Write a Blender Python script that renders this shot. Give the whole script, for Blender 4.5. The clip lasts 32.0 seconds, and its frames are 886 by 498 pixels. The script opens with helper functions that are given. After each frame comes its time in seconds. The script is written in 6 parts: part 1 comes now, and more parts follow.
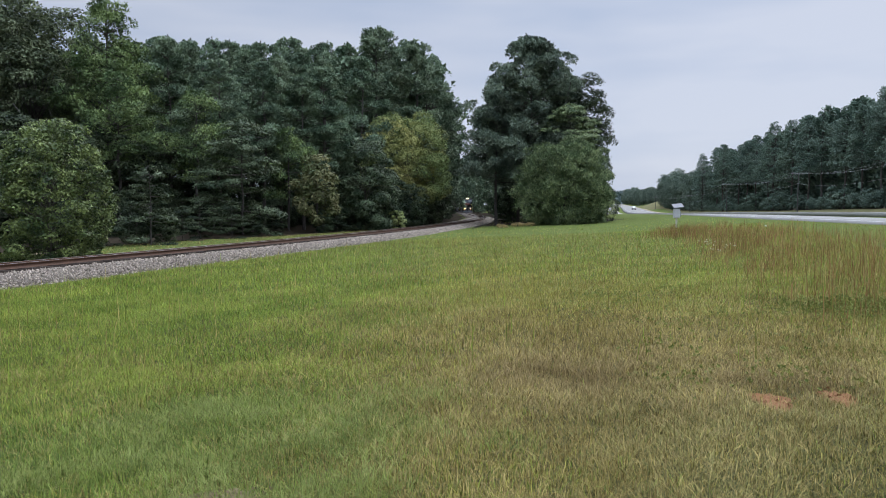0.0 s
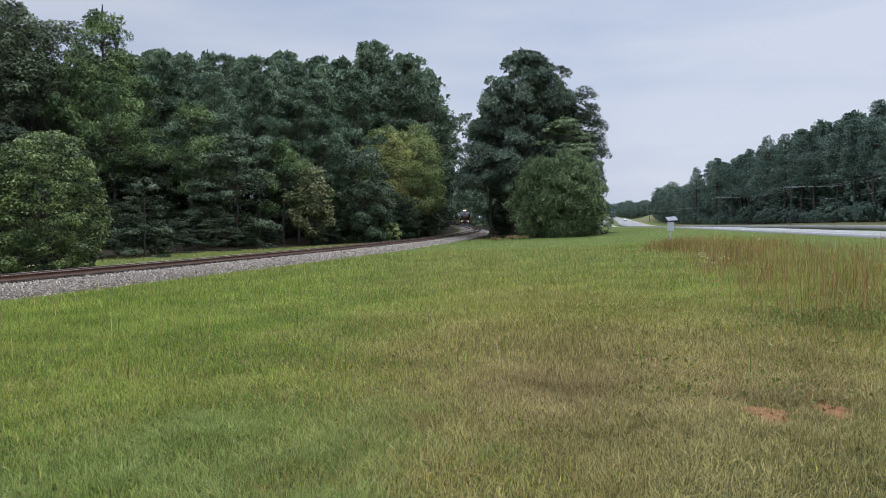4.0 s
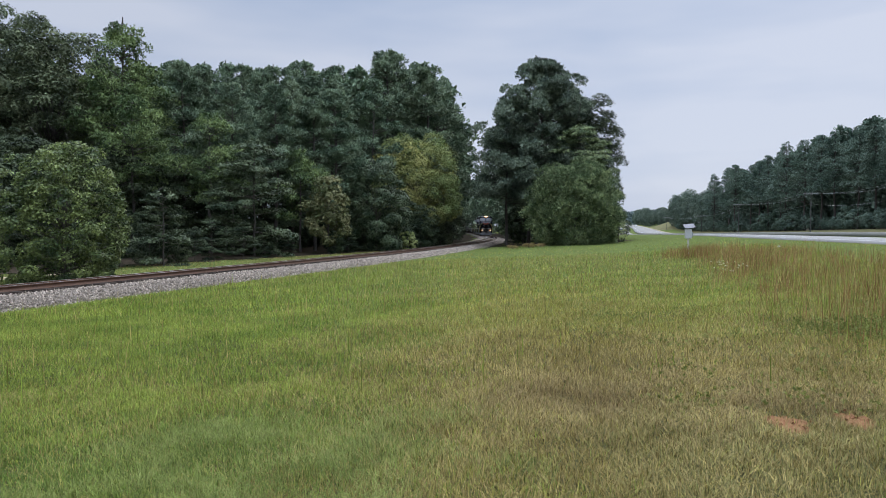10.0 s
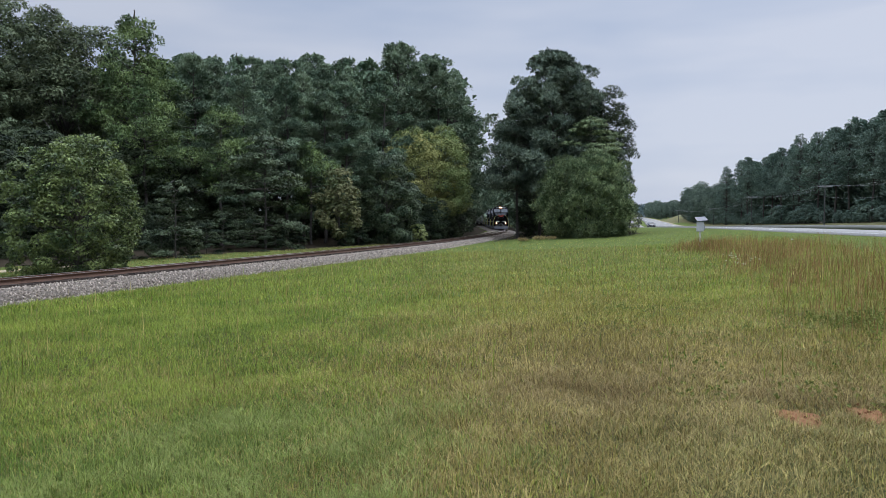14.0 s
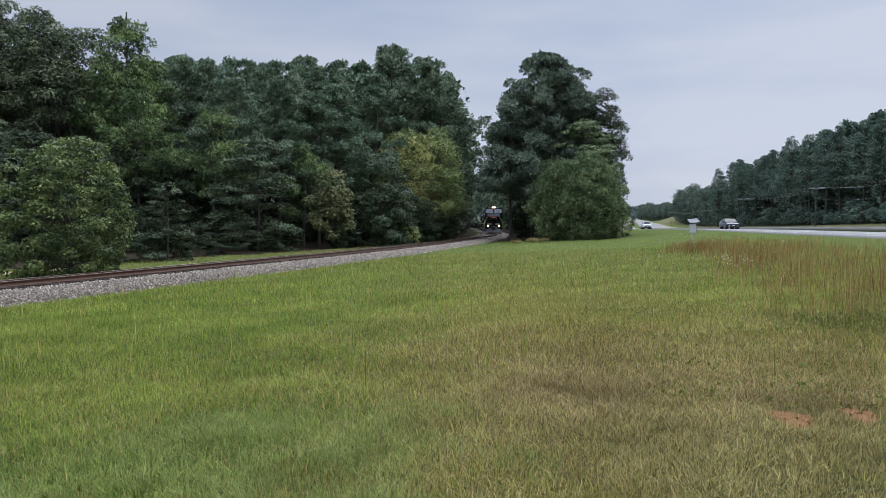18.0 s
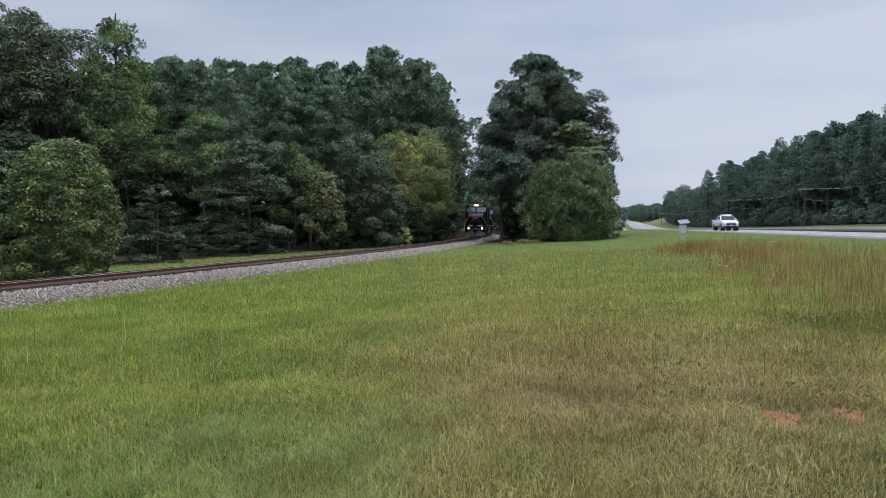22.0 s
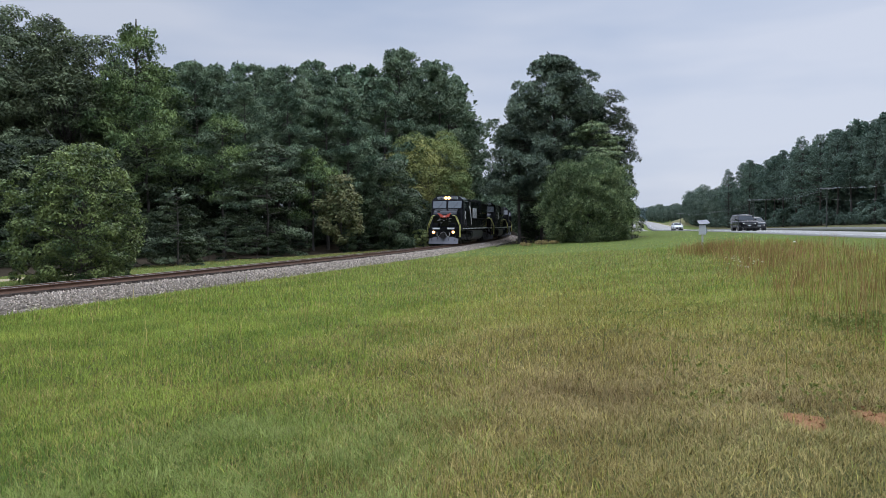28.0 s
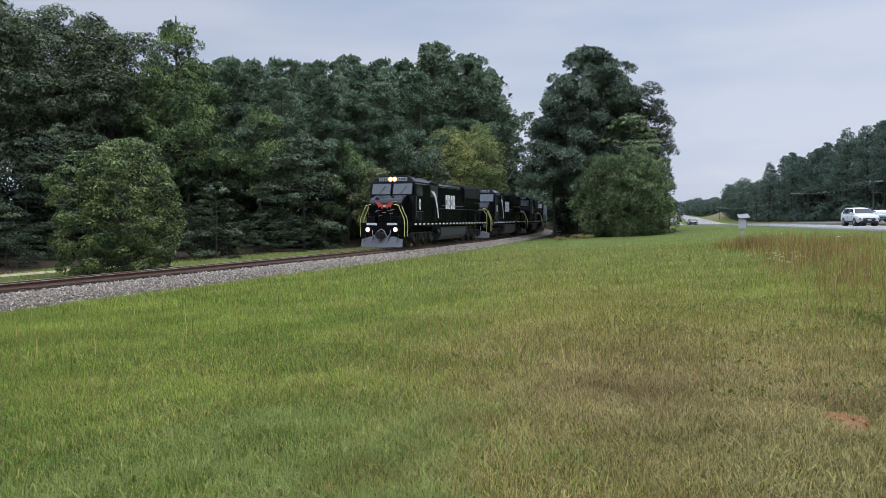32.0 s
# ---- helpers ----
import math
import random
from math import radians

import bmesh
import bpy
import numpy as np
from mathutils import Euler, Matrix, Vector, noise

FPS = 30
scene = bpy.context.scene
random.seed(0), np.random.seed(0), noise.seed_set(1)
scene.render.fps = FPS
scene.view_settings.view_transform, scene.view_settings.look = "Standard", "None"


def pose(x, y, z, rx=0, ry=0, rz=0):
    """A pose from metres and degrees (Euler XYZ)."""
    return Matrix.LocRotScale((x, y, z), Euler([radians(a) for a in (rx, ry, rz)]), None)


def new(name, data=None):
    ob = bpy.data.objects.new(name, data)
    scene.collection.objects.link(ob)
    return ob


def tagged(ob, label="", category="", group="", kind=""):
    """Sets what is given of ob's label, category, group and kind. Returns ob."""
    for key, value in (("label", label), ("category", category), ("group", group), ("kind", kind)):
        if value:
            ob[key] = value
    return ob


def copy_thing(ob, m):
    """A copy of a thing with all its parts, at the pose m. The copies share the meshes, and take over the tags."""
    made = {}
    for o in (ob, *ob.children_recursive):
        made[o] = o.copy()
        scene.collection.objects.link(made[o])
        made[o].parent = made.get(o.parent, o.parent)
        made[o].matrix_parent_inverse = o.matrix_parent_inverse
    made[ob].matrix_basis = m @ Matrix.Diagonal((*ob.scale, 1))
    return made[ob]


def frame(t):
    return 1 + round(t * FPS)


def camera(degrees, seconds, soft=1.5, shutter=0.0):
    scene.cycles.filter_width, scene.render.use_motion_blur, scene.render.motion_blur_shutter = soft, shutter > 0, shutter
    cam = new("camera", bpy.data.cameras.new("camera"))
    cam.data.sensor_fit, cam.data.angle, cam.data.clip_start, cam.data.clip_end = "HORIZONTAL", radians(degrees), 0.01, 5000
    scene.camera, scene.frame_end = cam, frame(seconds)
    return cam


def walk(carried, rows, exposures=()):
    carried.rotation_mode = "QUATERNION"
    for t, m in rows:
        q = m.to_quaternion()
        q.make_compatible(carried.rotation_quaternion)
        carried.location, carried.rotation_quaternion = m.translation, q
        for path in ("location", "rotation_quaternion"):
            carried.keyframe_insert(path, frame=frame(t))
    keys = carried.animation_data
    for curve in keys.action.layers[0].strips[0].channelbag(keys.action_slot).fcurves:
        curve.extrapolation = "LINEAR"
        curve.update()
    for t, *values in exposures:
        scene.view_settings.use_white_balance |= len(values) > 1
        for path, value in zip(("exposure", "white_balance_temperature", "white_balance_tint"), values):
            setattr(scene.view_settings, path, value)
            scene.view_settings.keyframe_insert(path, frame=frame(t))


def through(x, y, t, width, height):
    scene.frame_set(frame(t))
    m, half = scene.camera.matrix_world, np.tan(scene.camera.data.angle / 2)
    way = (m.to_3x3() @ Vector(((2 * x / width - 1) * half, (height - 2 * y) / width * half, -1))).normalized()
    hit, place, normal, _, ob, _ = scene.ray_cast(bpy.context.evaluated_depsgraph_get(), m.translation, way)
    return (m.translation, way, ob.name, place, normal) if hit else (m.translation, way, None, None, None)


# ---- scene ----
EYE = 1.65

# ---------------------------------------------------------------- camera
cam = camera(65.07, 32.0, soft=0.7)


def aim(right, up, lean):
    """The camera held at the eye, turned right, tilted up and leaning, in degrees."""
    return pose(0, 0, EYE, 0, 0, -right) @ pose(0, 0, 0, 90 + up) @ pose(0, 0, 0, 0, 0, lean)


CAMERA_ROWS = [
    (0, 1.63, -3.48, 0.22), (0.5, 1.85, -3.41, 0.23), (1, 2.11, -3.27, 0.28), (1.5, 2.27, -3.19, 0.31), (2, 2.36, -3.02, 0.34),
    (2.5, 2.39, -2.88, 0.33), (3, 2.29, -2.77, 0.28), (3.5, 2.18, -2.62, 0.30), (5.5, 1.56, -1.95, 0.24), (6, 1.40, -1.87, 0.24),
    (6.5, 1.33, -1.84, 0.28), (7, 1.24, -1.80, 0.24), (7.5, 1.15, -1.79, 0.29), (8, 1.10, -1.77, 0.24), (8.5, 1.00, -1.75, 0.23),
    (9, 0.94, -1.74, 0.19), (9.5, 0.87, -1.74, 0.16), (10, 0.74, -1.77, 0.12), (10.5, 0.62, -1.86, 0.02), (11, 0.50, -1.93, 0.01),
    (11.5, 0.31, -2.11, -0.07), (12, 0.13, -2.32, -0.04), (12.5, 0.07, -2.53, 0.02), (13, 0.00, -2.51, -0.00), (13.5, -0.09, -2.42, 0.02),
    (14, -0.12, -2.38, 0.17), (14.5, -0.11, -2.37, 0.22), (16.5, 0.04, -2.21, 0.17), (17, 0.19, -2.19, 0.21), (17.5, 0.29, -2.20, 0.14),
    (18, 0.43, -2.20, 0.11), (18.5, 0.54, -2.21, 0.05), (19, 0.73, -2.21, 0.07), (19.5, 0.89, -2.21, -0.01), (20, 1.01, -2.23, -0.01),
    (20.5, 1.08, -2.20, -0.06), (21, 1.13, -2.19, -0.09), (21.5, 1.18, -2.11, -0.10), (22, 1.15, -2.08, -0.02), (22.5, 1.15, -2.05, -0.09),
    (23, 1.06, -2.00, -0.09), (23.5, 1.00, -1.98, -0.09), (24, 0.92, -1.99, -0.08), (24.5, 0.83, -1.99, -0.14), (25, 0.73, -1.97, -0.16),
    (25.5, 0.64, -1.95, -0.26), (27.5, -0.08, -1.93, -0.30), (28, -0.30, -1.94, -0.30), (28.5, -0.59, -1.97, -0.32), (29, -0.89, -2.06, -0.28),
    (29.5, -1.17, -2.11, -0.22), (30, -1.47, -2.17, -0.22), (30.5, -1.77, -2.27, -0.23), (31, -2.08, -2.34, -0.25), (31.5, -2.49, -2.41, -0.28),
    (32, -3.13, -2.44, -0.23)]
walk(cam, [(t, aim(a, b, c)) for t, a, b, c in CAMERA_ROWS], exposures=[(0, -0.02), (11, 0.0), (13.5, -0.08), (19, -0.11), (24.5, -0.1), (27.5, -0.03), (32, -0.04)])

# ---------------------------------------------------------------- sky and sun
SUN_HEIGHT, SUN_TURN = 42, 35
world = bpy.data.worlds.new("overcast_sky")
scene.world = world
world.use_nodes = True
wt = world.node_tree
wt.nodes.clear()
w_out, w_bg = wt.nodes.new("ShaderNodeOutputWorld"), wt.nodes.new("ShaderNodeBackground")
w_sky, w_noise, w_ramp = wt.nodes.new("ShaderNodeTexSky"), wt.nodes.new("ShaderNodeTexNoise"), wt.nodes.new("ShaderNodeValToRGB")
w_mix, w_map, w_co = wt.nodes.new("ShaderNodeMix"), wt.nodes.new("ShaderNodeMapping"), wt.nodes.new("ShaderNodeTexCoord")
w_sky.sky_type, w_sky.sun_disc = "NISHITA", False
w_sky.sun_elevation, w_sky.sun_rotation = radians(SUN_HEIGHT), radians(SUN_TURN)
w_mix.data_type = "RGBA"
w_mix.inputs[0].default_value = 0.93
w_map.inputs["Scale"].default_value = (1.0, 1.0, 4.5)
w_noise.inputs["Scale"].default_value, w_noise.inputs["Detail"].default_value = 1.6, 4.0
w_ramp.color_ramp.elements[0].position, w_ramp.color_ramp.elements[0].color = 0.38, (4.15, 5.05, 6.9, 1)
w_ramp.color_ramp.elements[1].position, w_ramp.color_ramp.elements[1].color = 0.62, (5.95, 6.5, 7.85, 1)
wt.links.new(w_co.outputs["Generated"], w_map.inputs["Vector"])
wt.links.new(w_map.outputs[0], w_noise.inputs["Vector"])
wt.links.new(w_noise.outputs["Fac"], w_ramp.inputs[0])
wt.links.new(w_sky.outputs[0], w_mix.inputs[6])
wt.links.new(w_ramp.outputs[0], w_mix.inputs[7])
w_sep, w_dome, w_mul = wt.nodes.new("ShaderNodeSeparateXYZ"), wt.nodes.new("ShaderNodeMapRange"), wt.nodes.new("ShaderNodeVectorMath")
w_dome.interpolation_type = "SMOOTHSTEP"
for k, v in ((1, 0.36), (2, 1.0), (3, 1.0), (4, 5.2)):
    w_dome.inputs[k].default_value = v
w_mul.operation = "SCALE"
wt.links.new(w_co.outputs["Generated"], w_sep.inputs[0])
wt.links.new(w_sep.outputs[2], w_dome.inputs[0])
wt.links.new(w_mix.outputs[2], w_mul.inputs[0])
w_side, w_both = wt.nodes.new("ShaderNodeMapRange"), wt.nodes.new("ShaderNodeMath")
w_both.operation = "MULTIPLY"
for k, v in ((1, -0.35), (2, 0.35), (3, 0.99), (4, 1.07)):
    w_side.inputs[k].default_value = v
wt.links.new(w_sep.outputs[0], w_side.inputs[0])
wt.links.new(w_dome.outputs[0], w_both.inputs[0])
wt.links.new(w_side.outputs[0], w_both.inputs[1])
wt.links.new(w_both.outputs[0], w_mul.inputs["Scale"])
wt.links.new(w_mul.outputs[0], w_bg.inputs[0])
w_bg.inputs[1].default_value = 0.097
wt.links.new(w_bg.outputs[0], w_out.inputs[0])
sun = new("sun", bpy.data.lights.new("sun", "SUN"))
sun.data.energy, sun.data.angle, sun.data.color = 1.4, radians(40), (1.0, 0.96, 0.9)
sun.matrix_world = pose(0, 0, 60, 90 - SUN_HEIGHT, 0, 180 - SUN_TURN)


# ---------------------------------------------------------------- materials
def material(name, rough=0.7, metal=0.0):
    """An empty node material: returns it, its node tree and its Principled node."""
    m = bpy.data.materials.new(name)
    m.use_nodes = True
    b = m.node_tree.nodes["Principled BSDF"]
    b.inputs["Roughness"].default_value, b.inputs["Metallic"].default_value = rough, metal
    return m, m.node_tree, b


def grained(name, colours, scale=6.0, rough=0.7, metal=0.0, bump=0.3, fine=8.0, per="", spread=0.0, stretch=(1, 1, 1), coords="Object", big=0.35, bump_distance=0.01):
    """Colour in two scales of noise through a ramp, with bump. per: '' , 'object' or 'island' adds variation of brightness by spread."""
    m, t, b = material(name, rough, metal)
    co, mp = t.nodes.new("ShaderNodeTexCoord"), t.nodes.new("ShaderNodeMapping")
    mp.inputs["Scale"].default_value = stretch
    t.links.new(co.outputs[coords], mp.inputs["Vector"])
    n1, n2 = t.nodes.new("ShaderNodeTexNoise"), t.nodes.new("ShaderNodeTexNoise")
    for n, s in ((n1, scale), (n2, scale * fine)):
        n.inputs["Scale"].default_value, n.inputs["Detail"].default_value = s, 5.0
        t.links.new(mp.outputs[0], n.inputs["Vector"])
    mix = t.nodes.new("ShaderNodeMix")
    mix.inputs[0].default_value = big
    t.links.new(n2.outputs["Fac"], mix.inputs[2])
    t.links.new(n1.outputs["Fac"], mix.inputs[3])
    ramp = t.nodes.new("ShaderNodeValToRGB")
    ramp.color_ramp.elements.remove(ramp.color_ramp.elements[1])
    for k, c in enumerate(colours):
        e = ramp.color_ramp.elements[0] if k == 0 else ramp.color_ramp.elements.new(0.5)
        e.position = 0.3 + 0.4 * k / max(1, len(colours) - 1)
        e.color = (*c, 1)
    t.links.new(mix.outputs[0], ramp.inputs[0])
    out = ramp.outputs[0]
    if per:
        src = t.nodes.new("ShaderNodeObjectInfo" if per == "object" else "ShaderNodeNewGeometry")
        val = t.nodes.new("ShaderNodeMapRange")
        val.inputs[3].default_value, val.inputs[4].default_value = 1 - spread, 1 + spread
        t.links.new(src.outputs["Random" if per == "object" else "Random Per Island"], val.inputs[0])
        hsv = t.nodes.new("ShaderNodeHueSaturation")
        t.links.new(val.outputs[0], hsv.inputs["Value"])
        t.links.new(out, hsv.inputs["Color"])
        out = hsv.outputs[0]
    t.links.new(out, b.inputs["Base Color"])
    if bump:
        bp = t.nodes.new("ShaderNodeBump")
        bp.inputs["Strength"].default_value, bp.inputs["Distance"].default_value = bump, bump_distance
        t.links.new(n2.outputs["Fac"], bp.inputs["Height"])
        t.links.new(bp.outputs[0], b.inputs["Normal"])
    return m


def leafy(name, dark, light, scale=0.6, spread=0.35, rough=0.55, through=0.25, hue=0.03):
    """Leaves: colour by place and by leaf, a little light passing through."""
    m, t, b = material(name, rough)
    b.inputs["Specular IOR Level"].default_value = 0.1
    co, n = t.nodes.new("ShaderNodeNewGeometry"), t.nodes.new("ShaderNodeTexNoise")
    n.inputs["Scale"].default_value, n.inputs["Detail"].default_value = scale, 3.0
    t.links.new(co.outputs["Position"], n.inputs["Vector"])
    ramp = t.nodes.new("ShaderNodeValToRGB")
    ramp.color_ramp.elements[0].position, ramp.color_ramp.elements[0].color = 0.39, (*dark, 1)
    ramp.color_ramp.elements[1].position, ramp.color_ramp.elements[1].color = 0.63, (*light, 1)
    t.links.new(n.outputs["Fac"], ramp.inputs[0])
    val, hsv, info = t.nodes.new("ShaderNodeMapRange"), t.nodes.new("ShaderNodeHueSaturation"), t.nodes.new("ShaderNodeObjectInfo")
    val.inputs[3].default_value, val.inputs[4].default_value = 1 - spread, 1 + spread
    t.links.new(co.outputs["Random Per Island"], val.inputs[0])
    hr = t.nodes.new("ShaderNodeMapRange")
    hr.inputs[3].default_value, hr.inputs[4].default_value = 0.5 - hue, 0.5 + hue
    t.links.new(info.outputs["Random"], hr.inputs[0])
    t.links.new(hr.outputs[0], hsv.inputs["Hue"])
    t.links.new(val.outputs[0], hsv.inputs["Value"])
    t.links.new(ramp.outputs[0], hsv.inputs["Color"])
    t.links.new(hsv.outputs[0], b.inputs["Base Color"])
    if through:
        tr, add, o = t.nodes.new("ShaderNodeBsdfTranslucent"), t.nodes.new("ShaderNodeMixShader"), t.nodes["Material Output"]
        add.inputs[0].default_value = through
        t.links.new(hsv.outputs[0], tr.inputs[0])
        t.links.new(b.outputs[0], add.inputs[1])
        t.links.new(tr.outputs[0], add.inputs[2])
        t.links.new(add.outputs[0], o.inputs[0])
    return m


def paint(name, colour, rough=0.35, metal=0.0, dirt=0.15, scale=3.0):
    """Paint or plain metal with faint dirt."""
    d = tuple(c * (1 - dirt) + 0.06 * dirt for c in colour)
    return grained(name, [d, colour, tuple(min(1, c * 1.08) for c in colour)], scale, rough, metal, 0.08, 10)


def glowing(name, colour, strength):
    m, t, b = material(name, 0.3)
    b.inputs["Base Color"].default_value = (*colour, 1)
    b.inputs["Emission Color"].default_value = (*colour, 1)
    b.inputs["Emission Strength"].default_value = strength
    return m


M_SOIL = grained("grassy_soil", [(0.03, 0.034, 0.012), (0.064, 0.064, 0.024), (0.115, 0.1, 0.046)], 0.35, 0.95, 0, 1.0, 60, coords="Object", bump_distance=0.05)
M_SWARD = grained("short_green_sward", [(0.066, 0.091, 0.022), (0.1, 0.13, 0.032), (0.135, 0.152, 0.044)], 0.35, 0.95, 0, 1.0, 60, bump_distance=0.05)
M_FLOOR = grained("forest_floor", [(0.018, 0.014, 0.009), (0.036, 0.028, 0.018), (0.06, 0.046, 0.03)], 0.8, 0.95, 0, 0.6, 10)
M_GREEN = leafy("green_grass", (0.168, 0.232, 0.038), (0.275, 0.332, 0.062), 0.5, 0.58, 0.6, 0.3, 0.0)
M_OLIVE = leafy("olive_grass", (0.27, 0.25, 0.052), (0.405, 0.36, 0.09), 0.5, 0.5, 0.6, 0.25, 0.0)
M_LUSH = leafy("lush_green_grass", (0.115, 0.185, 0.033), (0.215, 0.285, 0.054), 0.9, 0.55, 0.6, 0.3, 0.0)
M_DULL = leafy("faded_grass", (0.185, 0.178, 0.058), (0.3, 0.275, 0.1), 0.9, 0.55, 0.6, 0.25, 0.0)
M_STRAW = leafy("dry_grass", (0.275, 0.215, 0.074), (0.415, 0.328, 0.125), 0.7, 0.55, 0.7, 0.2, 0.0)
M_SEDGE = leafy("russet_grass", (0.215, 0.113, 0.046), (0.345, 0.203, 0.09), 0.5, 0.35, 0.7, 0.2, 0.0)
M_PINE = leafy("pine_needles", (0.075, 0.115, 0.07), (0.24, 0.31, 0.193), 0.5, 0.25, 0.6, 0.02, 0.012)
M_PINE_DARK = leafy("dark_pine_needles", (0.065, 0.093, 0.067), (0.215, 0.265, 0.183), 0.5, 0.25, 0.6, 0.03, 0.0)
# needles beyond the highway: bluer and flatter, distance haze mixed into the colour
M_PINE_FAR = leafy("hazed_far_pine_needles", (0.078, 0.122, 0.092), (0.178, 0.24, 0.182), 0.3, 0.25, 0.6, 0.06, 0.012)
# near-black leaves: the gloom under the canopy is put into their colour
M_BROAD = leafy("shade_darkened_leaves", (0.014, 0.024, 0.012), (0.07, 0.092, 0.045), 0.7, 0.28, 0.6, 0.0, 0.012)
M_LAUREL = leafy("glossy_leaves", (0.036, 0.062, 0.02), (0.2, 0.25, 0.08), 1.5, 0.5, 0.45, 0.12, 0.0)
M_YELLOW = leafy("turning_leaves", (0.165, 0.22, 0.078), (0.39, 0.375, 0.132), 0.22, 0.25, 0.6, 0.12, 0.0)
M_CEDAR = leafy("cedar_needles", (0.07, 0.106, 0.048), (0.25, 0.305, 0.145), 0.9, 0.5, 0.6, 0.06, 0.0)
M_PINE_LIGHT = leafy("light_pine_needles", (0.065, 0.105, 0.042), (0.22, 0.29, 0.11), 0.6, 0.35, 0.6, 0.06, 0.0)
M_TIER = leafy("tiered_leaves", (0.03, 0.047, 0.024), (0.13, 0.162, 0.088), 0.9, 0.28, 0.5, 0.06, 0.012)
M_OAK = leafy("hardwood_leaves", (0.042, 0.06, 0.031), (0.19, 0.228, 0.12), 0.7, 0.28, 0.5, 0.06, 0.012)
M_TAN = leafy("tan_leaves", (0.1, 0.12, 0.05), (0.19, 0.185, 0.085), 0.9, 0.4, 0.6, 0.06, 0.0)
M_SAPLING = leafy("pale_leaves", (0.22, 0.27, 0.09), (0.32, 0.36, 0.15), 0.9, 0.4, 0.6, 0.15, 0.0)
# light green of the far hardwoods, greyed blue with painted haze
M_FAR_LEAF = leafy("hazed_far_hardwood_leaves", (0.088, 0.124, 0.092), (0.172, 0.222, 0.162), 0.2, 0.25, 0.6, 0.06, 0.012)
# farthest leaves: the air's blue haze is put into their colour
M_HAZE = leafy("hazed_distant_leaves", (0.12, 0.17, 0.17), (0.17, 0.22, 0.21), 0.05, 0.2, 0.8, 0.0)
M_BARK = grained("bark", [(0.042, 0.037, 0.033), (0.085, 0.076, 0.068), (0.14, 0.125, 0.112)], 3, 0.9, 0, 0.8, 6, stretch=(1, 1, 0.25), bump_distance=0.03)
M_BALLAST = grained("ballast_stone", [(0.15, 0.12, 0.09), (0.31, 0.26, 0.21), (0.5, 0.43, 0.355)], 9, 0.9, 0, 0.5, 5, per="island", spread=0.6)
M_BED = grained("ballast_bed_stone", [(0.06, 0.05, 0.04), (0.18, 0.152, 0.123), (0.36, 0.31, 0.255)], 5, 0.95, 0, 1.0, 4, bump_distance=0.06)
M_RAIL = grained("rusty_rail", [(0.05, 0.024, 0.014), (0.095, 0.048, 0.028), (0.15, 0.078, 0.045)], 3, 0.7, 0.3, 0.2, 8)
M_SHINE = grained("polished_steel", [(0.3, 0.29, 0.28), (0.45, 0.44, 0.43)], 4, 0.3, 0.9, 0.05, 8)
M_TIE = grained("old_timber", [(0.035, 0.028, 0.022), (0.075, 0.06, 0.05), (0.11, 0.09, 0.075)], 2, 0.9, 0, 0.6, 8, per="object", spread=0.3, stretch=(1, 6, 6))
M_ROAD = grained("worn_asphalt", [(0.215, 0.205, 0.19), (0.27, 0.26, 0.242), (0.325, 0.312, 0.29)], 0.6, 0.85, 0, 0.3, 40)
M_LINE = grained("road_paint", [(0.6, 0.6, 0.58), (0.78, 0.78, 0.76)], 3, 0.7, 0, 0.1, 8)
M_DEAD = leafy("dead_grass", (0.24, 0.175, 0.076), (0.395, 0.305, 0.135), 0.9, 0.45, 0.8, 0.15, 0.0)
M_PETAL = leafy("white_petals", (0.6, 0.55, 0.35), (0.72, 0.68, 0.5), 2.0, 0.1, 0.7, 0.2, 0.0)
M_FESCUE = leafy("blue_green_grass", (0.175, 0.215, 0.052), (0.28, 0.32, 0.095), 1.5, 0.45, 0.6, 0.25, 0.0)
M_WEED = leafy("weed_leaves", (0.17, 0.2, 0.05), (0.25, 0.27, 0.075), 1.5, 0.4, 0.5, 0.2, 0.0)
M_EARTH = grained("thin_sandy_soil", [(0.11, 0.08, 0.045), (0.18, 0.135, 0.08), (0.26, 0.2, 0.125)], 5, 0.95, 0, 0.8, 8, bump_distance=0.02)
M_BANK = grained("dry_bank", [(0.085, 0.1, 0.042), (0.14, 0.132, 0.06), (0.205, 0.168, 0.088)], 0.2, 0.95, 0, 0.5, 12, bump_distance=0.05)
M_CLAY = grained("red_clay", [(0.15, 0.072, 0.035), (0.23, 0.115, 0.054), (0.3, 0.17, 0.09)], 5, 0.95, 0, 0.8, 8, bump_distance=0.02)
M_SAND = grained("sandy_track", [(0.3, 0.25, 0.16), (0.45, 0.38, 0.26)], 1.2, 0.95, 0, 0.4, 9)
M_BLACK = paint("black_gloss_paint", (0.003, 0.003, 0.004), 0.13, 0.0, 0.03)
M_BLACK.node_tree.nodes["Principled BSDF"].inputs["Specular IOR Level"].default_value = 0.3
M_DIRTY = grained("grimy_black", [(0.005, 0.0047, 0.0044), (0.012, 0.011, 0.01), (0.034, 0.03, 0.026)], 3, 0.7, 0.2, 0.2, 6)
M_WHITE = paint("white_paint", (0.75, 0.75, 0.74), 0.35)
M_YPAINT = paint("yellow_paint", (0.75, 0.7, 0.22), 0.4)
M_RED = paint("red_paint", (0.6, 0.09, 0.06), 0.4)
M_GREY = paint("grey_paint", (0.3, 0.31, 0.32), 0.5)
